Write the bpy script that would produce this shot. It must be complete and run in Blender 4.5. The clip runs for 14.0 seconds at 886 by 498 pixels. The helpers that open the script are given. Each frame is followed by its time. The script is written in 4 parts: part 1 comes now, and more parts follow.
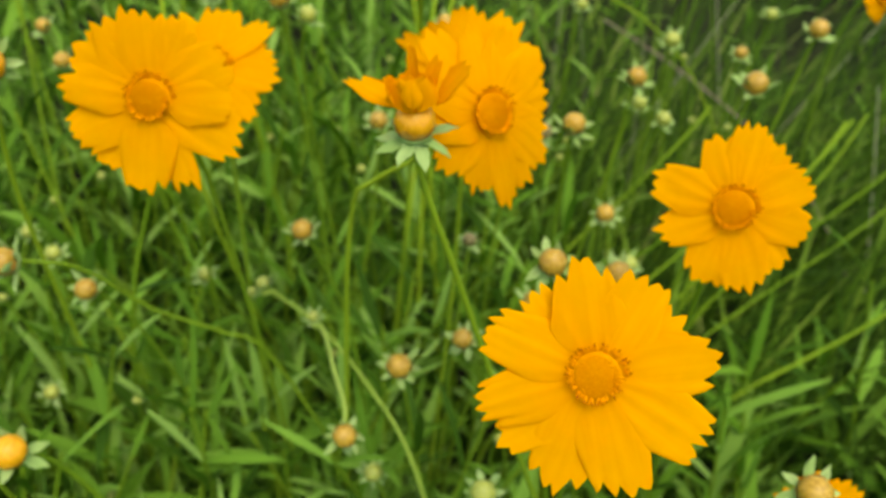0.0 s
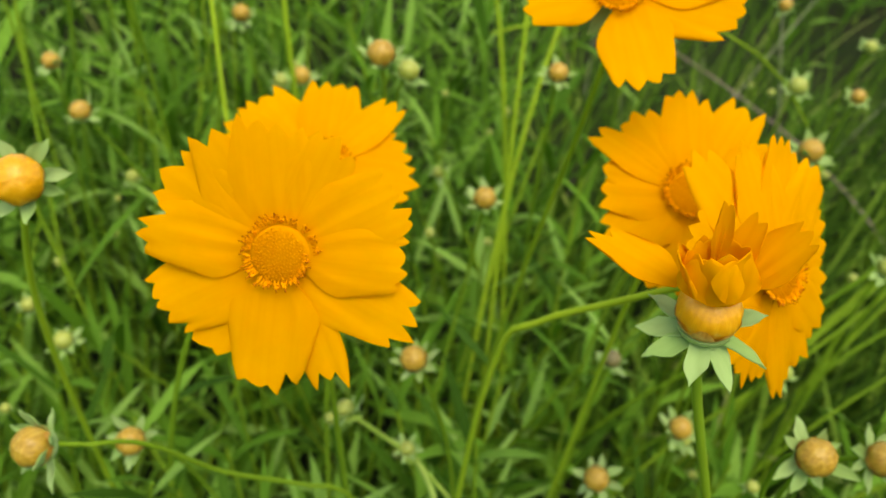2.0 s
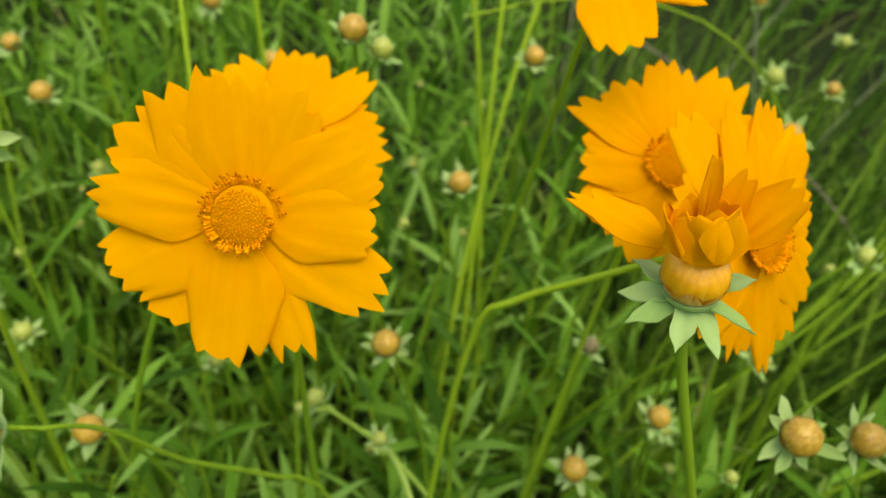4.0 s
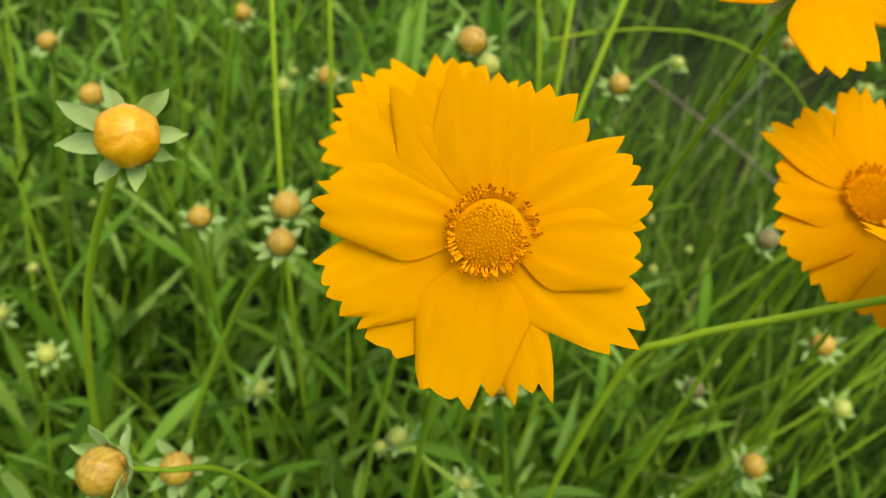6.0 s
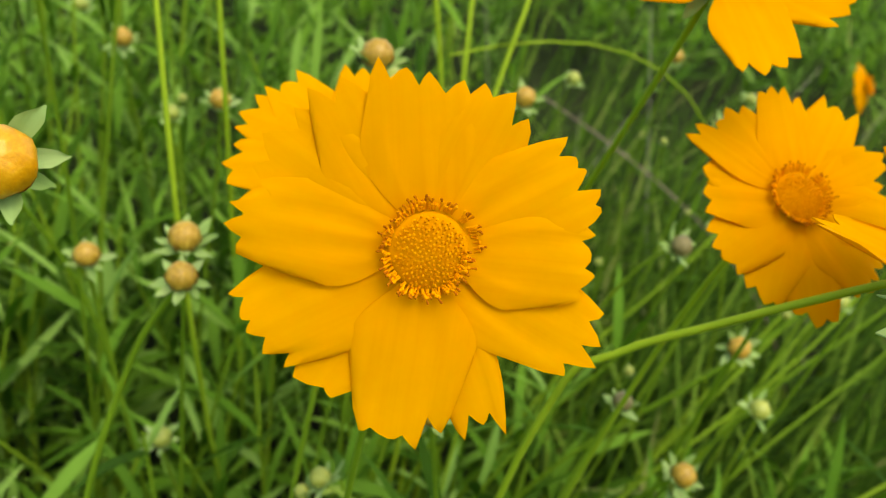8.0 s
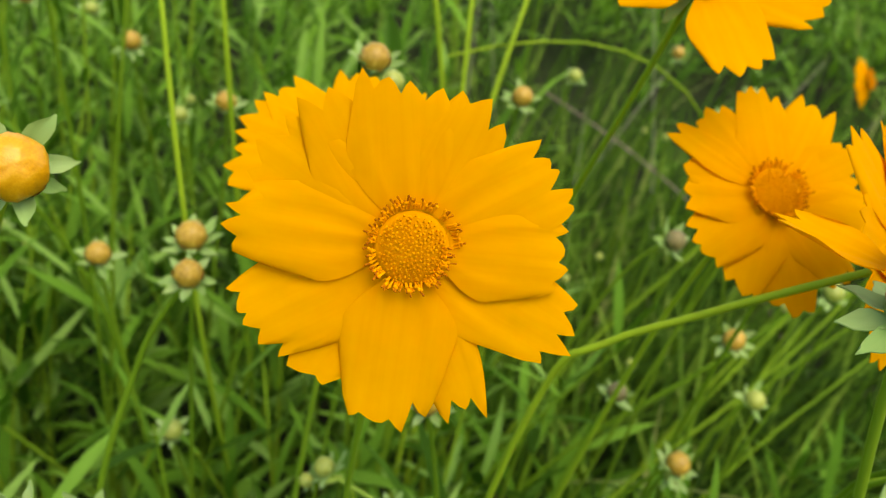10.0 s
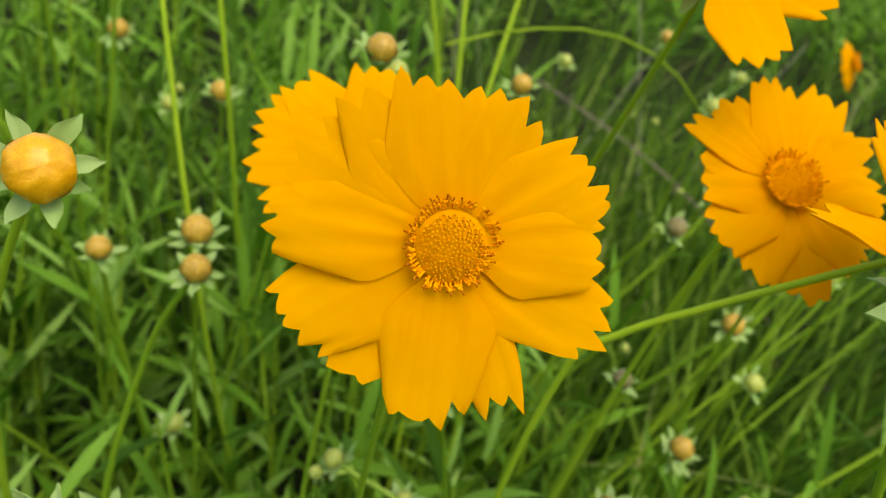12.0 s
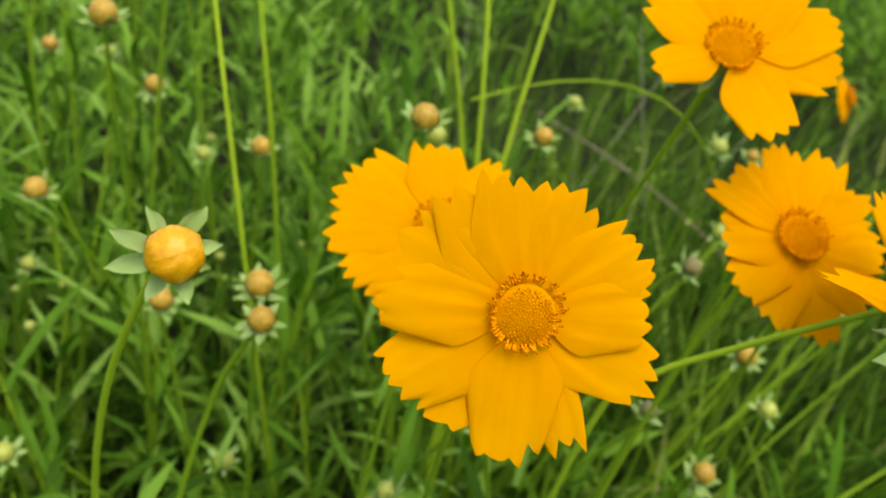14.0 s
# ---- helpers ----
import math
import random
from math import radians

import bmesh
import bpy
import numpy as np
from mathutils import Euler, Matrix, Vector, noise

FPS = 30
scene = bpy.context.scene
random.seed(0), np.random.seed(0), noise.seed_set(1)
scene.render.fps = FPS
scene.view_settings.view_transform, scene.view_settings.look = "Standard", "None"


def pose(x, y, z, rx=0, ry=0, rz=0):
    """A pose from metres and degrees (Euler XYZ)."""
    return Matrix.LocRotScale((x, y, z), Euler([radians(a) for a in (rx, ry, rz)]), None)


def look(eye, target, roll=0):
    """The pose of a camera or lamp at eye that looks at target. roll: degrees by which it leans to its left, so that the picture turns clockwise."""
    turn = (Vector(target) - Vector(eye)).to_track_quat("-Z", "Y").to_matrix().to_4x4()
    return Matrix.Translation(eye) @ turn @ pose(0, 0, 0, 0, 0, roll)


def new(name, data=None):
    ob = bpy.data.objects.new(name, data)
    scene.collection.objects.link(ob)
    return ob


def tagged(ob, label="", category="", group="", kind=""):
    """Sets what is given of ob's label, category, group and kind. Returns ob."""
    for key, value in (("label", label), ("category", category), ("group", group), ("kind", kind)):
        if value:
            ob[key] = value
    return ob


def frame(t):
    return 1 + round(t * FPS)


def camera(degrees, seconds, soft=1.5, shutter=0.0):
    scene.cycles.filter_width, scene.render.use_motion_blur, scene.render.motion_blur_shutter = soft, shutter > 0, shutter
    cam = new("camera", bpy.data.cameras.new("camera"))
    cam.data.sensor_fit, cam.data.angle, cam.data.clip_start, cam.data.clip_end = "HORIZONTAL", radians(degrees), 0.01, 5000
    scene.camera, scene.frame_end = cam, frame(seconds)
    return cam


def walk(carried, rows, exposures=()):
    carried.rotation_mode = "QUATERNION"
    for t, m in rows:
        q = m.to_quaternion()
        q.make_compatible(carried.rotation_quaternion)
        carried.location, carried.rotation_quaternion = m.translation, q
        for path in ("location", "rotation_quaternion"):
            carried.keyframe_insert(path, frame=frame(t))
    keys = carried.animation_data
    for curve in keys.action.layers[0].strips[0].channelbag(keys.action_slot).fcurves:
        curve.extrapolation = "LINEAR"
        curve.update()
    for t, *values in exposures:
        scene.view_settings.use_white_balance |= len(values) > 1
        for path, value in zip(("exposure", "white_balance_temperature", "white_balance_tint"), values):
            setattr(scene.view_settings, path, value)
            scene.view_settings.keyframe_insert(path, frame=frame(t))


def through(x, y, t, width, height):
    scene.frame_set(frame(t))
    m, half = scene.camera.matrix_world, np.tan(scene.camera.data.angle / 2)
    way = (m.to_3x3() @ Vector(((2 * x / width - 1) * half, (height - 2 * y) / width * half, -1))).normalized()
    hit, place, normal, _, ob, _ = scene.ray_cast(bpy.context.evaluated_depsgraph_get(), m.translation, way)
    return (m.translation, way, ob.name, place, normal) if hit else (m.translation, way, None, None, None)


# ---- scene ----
cam = camera(57.0, 14.0, soft=1.1)
PATH = [
    (0, (0.0080, -0.0012, 0.5034), (0.0080, 0.1618, 0.3875), 1.23),
    (0.5, (-0.0297, 0.0410, 0.5068), (-0.0265, 0.2055, 0.3930), 1.98),
    (1, (-0.0351, 0.0644, 0.4984), (-0.0310, 0.2299, 0.3860), 1.72),
    (1.5, (-0.0407, 0.0739, 0.4908), (-0.0361, 0.2398, 0.3793), 1.86),
    (2, (-0.0458, 0.0811, 0.4945), (-0.0394, 0.2431, 0.3774), 2.98),
    (4.5, (-0.0442, 0.0833, 0.4826), (-0.0305, 0.2461, 0.3672), 4.49),
    (5, (-0.0431, 0.0812, 0.4822), (-0.0281, 0.2442, 0.3673), 4.79),
    (5.5, (-0.0547, 0.0799, 0.4839), (-0.0375, 0.2437, 0.3705), 5.50),
    (6, (-0.0898, 0.0986, 0.4697), (-0.0648, 0.2651, 0.3618), 8.79),
    (6.5, (-0.0961, 0.1116, 0.4582), (-0.0598, 0.2802, 0.3570), 10.98),
    (7, (-0.0988, 0.1128, 0.4575), (-0.0558, 0.2810, 0.3581), 10.82),
    (7.5, (-0.0950, 0.1096, 0.4601), (-0.0479, 0.2775, 0.3620), 10.19),
    (8, (-0.0926, 0.1087, 0.4622), (-0.0436, 0.2752, 0.3628), 9.69),
    (10.5, (-0.0906, 0.1009, 0.4669), (-0.0445, 0.2674, 0.3660), 8.70),
    (11, (-0.0921, 0.1021, 0.4671), (-0.0454, 0.2682, 0.3659), 8.67),
    (11.5, (-0.0917, 0.1027, 0.4675), (-0.0441, 0.2683, 0.3659), 8.58),
    (12, (-0.0984, 0.1045, 0.4671), (-0.0471, 0.2679, 0.3638), 9.07),
    (12.5, (-0.1032, 0.1062, 0.4610), (-0.0463, 0.2690, 0.3596), 9.70),
    (13, (-0.1040, 0.1083, 0.4647), (-0.0420, 0.2696, 0.3640), 9.47),
    (13.5, (-0.1026, 0.1044, 0.4671), (-0.0410, 0.2670, 0.3682), 8.80),
    (14, (-0.1158, 0.0928, 0.4833), (-0.0644, 0.2592, 0.3849), 7.65),
]
walk(cam, [(t, look(eye, target, roll)) for t, eye, target, roll in PATH], exposures=[(0.0, 0.8, 7600, 6), (14.0, 0.8, 7600, 6)])
# the soft background of a phone's lens close to its subject
cam.data.dof.use_dof = True
cam.data.dof.focus_distance = 0.108
cam.data.dof.aperture_fstop = 29

# ---------------------------------------------------------------- light
world = bpy.data.worlds.new("sky")
scene.world = world
world.use_nodes = True
wn = world.node_tree
sky = wn.nodes.new("ShaderNodeTexSky")
sky.sky_type = "NISHITA"
sky.sun_disc = False
sky.sun_elevation = radians(68)
sky.sun_rotation = radians(156)
sky.dust_density = 2.5
wn.links.new(sky.outputs["Color"], wn.nodes["Background"].inputs["Color"])
wn.nodes["Background"].inputs["Strength"].default_value = 0.16
sun_data = bpy.data.lights.new("sun", "SUN")
sun_data.energy, sun_data.angle, sun_data.color = 1.0, radians(45), (1.0, 0.95, 0.86)
sun = new("sun", sun_data)
sun.matrix_basis = look((0.35, -0.8, 2.2), (0, 0, 0))


# ---------------------------------------------------------------- materials
def material(name, rough=0.5, spec=0.3):
    m = bpy.data.materials.new(name)
    m.use_nodes = True
    b = m.node_tree.nodes["Principled BSDF"]
    b.inputs["Roughness"].default_value = rough
    b.inputs["Specular IOR Level"].default_value = spec
    return m, m.node_tree, b


def node(nt, kind, **values):
    n = nt.nodes.new(kind)
    for key, value in values.items():
        n.inputs[key.replace("_", " ")].default_value = value
    return n


def ramp(nt, source, stops):
    r = nt.nodes.new("ShaderNodeValToRGB")
    while len(r.color_ramp.elements) < len(stops):
        r.color_ramp.elements.new(0.5)
    for e, (at, c) in zip(r.color_ramp.elements, stops):
        e.position, e.color = at, (*c, 1)
    nt.links.new(source, r.inputs["Fac"])
    return r.outputs["Color"]


def noise_of(nt, scale, stretch=(1, 1, 1), detail=3.0, rough=0.55):
    tc = nt.nodes.new("ShaderNodeTexCoord")
    mp = nt.nodes.new("ShaderNodeMapping")
    mp.inputs["Scale"].default_value = stretch
    nt.links.new(tc.outputs["Object"], mp.inputs["Vector"])
    n = node(nt, "ShaderNodeTexNoise", Scale=scale, Detail=detail, Roughness=rough)
    nt.links.new(mp.outputs["Vector"], n.inputs["Vector"])
    return n.outputs["Fac"]


def mixed(nt, kind, fac, a, b):
    m = nt.nodes.new("ShaderNodeMix")
    m.data_type, m.blend_type = "RGBA", kind
    for source, socket in ((fac, m.inputs[0]), (a, m.inputs[6]), (b, m.inputs[7])):
        if hasattr(source, "node"):
            nt.links.new(source, socket)
        else:
            socket.default_value = source if isinstance(source, float) else (*source, 1)
    return m.outputs[2]


def bumped(nt, b, source, strength, distance):
    bump = node(nt, "ShaderNodeBump", Strength=strength, Distance=distance)
    nt.links.new(source, bump.inputs["Height"])
    nt.links.new(bump.outputs["Normal"], b.inputs["Normal"])


def thin(nt, b, colour, amount, tint=None):
    """Lets light shine through a petal or a leaf."""
    tr = nt.nodes.new("ShaderNodeBsdfTranslucent")
    if tint:
        colour = mixed(nt, "MULTIPLY", 1.0, colour, tint)
    nt.links.new(colour, tr.inputs["Color"])
    mix = node(nt, "ShaderNodeMixShader", Fac=amount)
    nt.links.new(b.outputs[0], mix.inputs[1])
    nt.links.new(tr.outputs[0], mix.inputs[2])
    nt.links.new(mix.outputs[0], nt.nodes["Material Output"].inputs["Surface"])


def spread(nt):
    """A random number for each object and each loose piece of it."""
    oi, geo = nt.nodes.new("ShaderNodeObjectInfo"), nt.nodes.new("ShaderNodeNewGeometry")
    add = nt.nodes.new("ShaderNodeMath")
    add.operation = "ADD"
    nt.links.new(oi.outputs["Random"], add.inputs[0])
    nt.links.new(geo.outputs["Random Per Island"], add.inputs[1])
    fr = nt.nodes.new("ShaderNodeMath")
    fr.operation = "FRACT"
    nt.links.new(add.outputs[0], fr.inputs[0])
    return fr.outputs[0]


def petal_material(name, deep, pale):
    m, nt, b = material(name, 0.7, 0.08)
    vein = noise_of(nt, 90, (0.35, 7, 1), 4)
    blotch = noise_of(nt, 130, (1, 1, 1), 2)
    col = ramp(nt, vein, [(0.25, deep), (0.75, pale)])
    tc, xyz = nt.nodes.new("ShaderNodeTexCoord"), nt.nodes.new("ShaderNodeSeparateXYZ")
    nt.links.new(tc.outputs["Object"], xyz.inputs[0])
    along = node(nt, "ShaderNodeMapRange")
    for socket, value in ((1, 0.003), (2, 0.02)):
        along.inputs[socket].default_value = value
    nt.links.new(xyz.outputs["X"], along.inputs[0])
    col = mixed(nt, "MULTIPLY", 1.0, col, ramp(nt, along.outputs[0], [(0, (0.97, 0.87, 0.8)), (1, (1, 1, 1))]))
    col = mixed(nt, "MULTIPLY", 0.35, col, ramp(nt, blotch, [(0.3, (0.86, 0.82, 0.7)), (0.7, (1, 1, 1))]))
    rnd = nt.nodes.new("ShaderNodeObjectInfo")
    col = mixed(nt, "MULTIPLY", 1.0, col, ramp(nt, rnd.outputs["Random"], [(0, (0.96, 0.93, 0.9)), (1, (1, 1, 1))]))
    nt.links.new(col, b.inputs["Base Color"])
    bumped(nt, b, vein, 0.15, 0.0003)
    thin(nt, b, col, 0.41)
    return m


PETAL = petal_material("petal_yellow", (0.92, 0.455, 0.0), (0.97, 0.52, 0.0005))


def floret_material(name, a, c):
    m, nt, b = material(name, 0.85, 0.05)
    col = ramp(nt, spread(nt), [(0, a), (1, c)])
    nt.links.new(col, b.inputs["Base Color"])
    return m


DISC = floret_material("disc_ochre", (0.66, 0.25, 0.003), (0.72, 0.29, 0.004))
FLORET_IN = floret_material("floret_ochre", (0.64, 0.23, 0.003), (0.76, 0.32, 0.005))
FLORET = floret_material("floret_orange", (0.72, 0.25, 0.003), (0.85, 0.35, 0.006))
ANTHER = floret_material("anther_brown", (0.36, 0.09, 0.004), (0.66, 0.22, 0.005))


def bud_material(name, stops):
    m, nt, b = material(name, 0.32, 0.4)
    streak = noise_of(nt, 6, (1, 1, 0.12), 3)
    col = ramp(nt, streak, stops)
    rnd = nt.nodes.new("ShaderNodeObjectInfo")
    col = mixed(nt, "MULTIPLY", 1.0, col, ramp(nt, rnd.outputs["Random"], [(0, (0.9, 0.9, 0.88)), (1, (1, 1, 1))]))
    nt.links.new(col, b.inputs["Base Color"])
    bumped(nt, b, streak, 0.22, 0.0006)
    return m


BUD_RIPE = bud_material("bud_orange", [(0.3, (0.7, 0.31, 0.008)), (0.5, (0.79, 0.37, 0.01)), (0.7, (0.86, 0.44, 0.02))])
BUD = bud_material("bud_ochre", [(0.3, (0.36, 0.2, 0.018)), (0.5, (0.48, 0.29, 0.032)), (0.7, (0.6, 0.4, 0.06))])
BUD_GREEN = bud_material("bud_green", [(0.2, (0.26, 0.34, 0.05)), (0.6, (0.42, 0.46, 0.08)), (0.85, (0.54, 0.55, 0.14))])
BUD_DARK = bud_material("bud_withered", [(0.2, (0.13, 0.11, 0.04)), (0.6, (0.24, 0.2, 0.07)), (0.85, (0.34, 0.31, 0.13))])
BRACT_GREEN = bud_material("bract_green", [(0.3, (0.28, 0.38, 0.05)), (0.7, (0.46, 0.52, 0.13))])
BRACT = bud_material("bract_brown", [(0.3, (0.36, 0.14, 0.012)), (0.5, (0.52, 0.24, 0.022)), (0.7, (0.62, 0.35, 0.07))])


def green_material(name, stops, rough=0.62, through=0.3, relief=0.35, grain=60, stretch=(0.4, 4, 1)):
    m, nt, b = material(name, rough, 0.07)
    fine = noise_of(nt, grain, stretch, 4)
    broad = noise_of(nt, 14, (1, 1, 1), 2)
    col = ramp(nt, spread(nt), stops)
    col = mixed(nt, "MULTIPLY", 0.6, col, ramp(nt, fine, [(0.25, (0.7, 0.76, 0.6)), (0.75, (1, 1, 1))]))
    col = mixed(nt, "MULTIPLY", 0.6, col, ramp(nt, broad, [(0.3, (0.66, 0.72, 0.6)), (0.7, (1, 1, 1))]))
    nt.links.new(col, b.inputs["Base Color"])
    bumped(nt, b, fine, relief, 0.0006)
    if through:
        thin(nt, b, col, through, (1.0, 1.0, 0.55))
    return m


LEAF = green_material("leaf_green", [(0.0, (0.062, 0.155, 0.015)), (0.35, (0.152, 0.335, 0.026)), (0.7, (0.265, 0.51, 0.056)), (1.0, (0.41, 0.65, 0.15))], 0.5, 0.42)
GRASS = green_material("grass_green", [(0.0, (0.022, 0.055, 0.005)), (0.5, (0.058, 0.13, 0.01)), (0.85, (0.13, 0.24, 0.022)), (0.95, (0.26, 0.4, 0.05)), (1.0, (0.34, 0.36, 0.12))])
STEM = green_material("stem_green", [(0.0, (0.14, 0.26, 0.014)), (1.0, (0.27, 0.42, 0.028))], 0.45, 0.0, 0.3, 200, (1, 1, 0.1))
STEM_MID = green_material("stem_mid_green", [(0.0, (0.27, 0.42, 0.02)), (1.0, (0.39, 0.54, 0.035))], 0.45, 0.0, 0.3, 200, (1, 1, 0.1))
STEM_PALE = green_material("stem_pale_green", [(0.0, (0.33, 0.47, 0.07)), (1.0, (0.43, 0.56, 0.12))], 0.5, 0.0, 0.3, 200, (1, 1, 0.1))
SEPAL = green_material("sepal_pale_green", [(0.0, (0.37, 0.56, 0.17)), (1.0, (0.52, 0.69, 0.28))], 0.55, 0.25, 0.35, 220, (0.5, 3, 1))


def dry_material():
    m, nt, b = material("dry_stalk", 0.85, 0.1)
    fine = noise_of(nt, 90, (1, 1, 0.15), 4)
    nt.links.new(ramp(nt, fine, [(0.3, (0.16, 0.12, 0.085)), (0.7, (0.36, 0.29, 0.21))]), b.inputs["Base Color"])
    bumped(nt, b, fine, 0.5, 0.001)
    return m


def soil_material():
    m, nt, b = material("soil", 0.95, 0.1)
    fine, broad = noise_of(nt, 120, (1, 1, 1), 8, 0.7), noise_of(nt, 3, (1, 1, 1), 4)
    col = ramp(nt, fine, [(0.3, (0.008, 0.006, 0.004)), (0.7, (0.028, 0.021, 0.012))])
    col = mixed(nt, "MIX", 0.5, col, ramp(nt, broad, [(0.35, (0.014, 0.034, 0.005)), (0.5, (0.024, 0.05, 0.008)), (0.65, (0.022, 0.022, 0.009))]))
    nt.links.new(col, b.inputs["Base Color"])
    bumped(nt, b, fine, 0.8, 0.006)
    return m


DRY, SOIL = dry_material(), soil_material()


# ---------------------------------------------------------------- mesh helpers
def mesh_of(name, verts, faces, mat, smooth=True):
    me = bpy.data.meshes.new(name)
    me.from_pydata([tuple(v) for v in verts], [], faces)
    me.materials.append(mat)
    me.polygons.foreach_set("use_smooth", [smooth] * len(me.polygons))
    me.update()
    if smooth:
        me.set_sharp_from_angle(angle=radians(55))
    return me


def thing(name, base, label, category, group=""):
    ob = new(name)
    ob.location = base
    ob.empty_display_size = 0.01
    return tagged(ob, label, category, group)


def part(name, me, parent, m=Matrix.Identity(4), label=""):
    """One mesh under a thing; m is its pose in the world."""
    ob = new(name, me)
    ob.parent = parent
    ob.matrix_basis = Matrix.Translation(-parent.location) @ m
    return tagged(ob, label) if label else ob


def sheet(cols, rows, place, thick):
    """A curved blade with two faces and a rim. place(u, s) gives a point, u from -1 to 1, s from 0 to 1."""
    top = [Vector(place(u, s)) for s in rows for u in cols]
    nu, ns = len(cols), len(rows)
    under = [v - Vector((0, 0, thick)) for v in top]
    n = nu * ns
    faces = []
    for j in range(ns - 1):
        for i in range(nu - 1):
            a, b, c, d = j * nu + i, j * nu + i + 1, (j + 1) * nu + i + 1, (j + 1) * nu + i
            faces += [(a, d, c, b), (n + a, n + b, n + c, n + d)]
    rim = [i for i in range(nu)] + [j * nu + nu - 1 for j in range(1, ns)]
    rim += [(ns - 1) * nu + i for i in range(nu - 2, -1, -1)] + [j * nu for j in range(ns - 2, 0, -1)]
    for a, b in zip(rim, rim[1:] + rim[:1]):
        faces.append((a, b, n + b, n + a))
    return top + under, faces


def frame_at(centre, normal):
    """A pose whose z is the given normal and whose x is level."""
    n = Vector(normal).normalized()
    x = Vector((0, 0, 1)).cross(n)
    x = Vector((1, 0, 0)) if x.length < 1e-4 else x.normalized()
    m = Matrix((x, n.cross(x), n)).transposed().to_4x4()
    m.translation = centre
    return m


def bezier(p, n):
    a, b, c, d = [Vector(q) for q in p]
    return [a * (1 - t) ** 3 + b * 3 * t * (1 - t) ** 2 + c * 3 * t * t * (1 - t) + d * t ** 3 for t in [i / n for i in range(n + 1)]]


def eased(p, n):
    """A smooth line of n steps through the points p."""
    line = [p[0] * 2 - p[1]] + p + [p[-1] * 2 - p[-2]]
    out, last = [], len(p) - 1
    for i in range(n + 1):
        k = min(int(i * last / n), last - 1)
        t = i * last / n - k
        a, b, c, d = line[k:k + 4]
        out.append(0.5 * (2 * b + (c - a) * t + (2 * a - 5 * b + 4 * c - d) * t * t + (3 * b - a - 3 * c + d) * t ** 3))
    return out


def tube(points, r0, r1, sides=8):
    """Verts and faces of a round stalk along points, closed at both ends."""
    verts, faces = [], []
    ref = Vector((0.9, 0.3, 0.1)).normalized()
    for i, p in enumerate(points):
        d = (points[min(i + 1, len(points) - 1)] - points[max(i - 1, 0)]).normalized()
        x = d.cross(ref).normalized()
        y = d.cross(x)
        r = r0 + (r1 - r0) * i / (len(points) - 1)
        verts += [p + x * (r * math.cos(2 * math.pi * k / sides)) + y * (r * math.sin(2 * math.pi * k / sides)) for k in range(sides)]
    for i in range(len(points) - 1):
        for k in range(sides):
            a, b = i * sides + k, i * sides + (k + 1) % sides
            faces.append((a, b, b + sides, a + sides))
    faces.append(tuple(range(sides))[::-1])
    faces.append(tuple(range((len(points) - 1) * sides, len(points) * sides)))
    return verts, faces


def stalk(parent, head, axis, base, r_head=0.0009, r_base=0.0013, bend=0.06, lift=0.1, rise=None, mat=STEM, via=None):
    """The stem of a flower or bud, from under its head to the ground."""
    head, base, axis = Vector(head), Vector(base), Vector(axis).normalized()
    low = Vector(rise) if rise else base + Vector((0, 0, lift))
    pts = [p - parent.location for p in (bezier((head, head - axis * bend, low, base), 22) if via is None else eased([head] + [Vector(p) for p in via] + [base], 22))]
    # a slight waver along the stem
    w = random.Random(int(1e5 * (abs(head.x) + abs(head.y))))
    ph = w.uniform(0, 6)
    pts = [p + Vector((math.sin(ph + 9 * i / 22), math.cos(ph + 7 * i / 22), 0)) * 0.0012 * math.sin(math.pi * i / 22) for i, p in enumerate(pts)]
    v, f = tube(pts, r_head, r_base)
    ob = new("stem", mesh_of("stem", v, f, mat))
    ob.parent = parent
    return ob


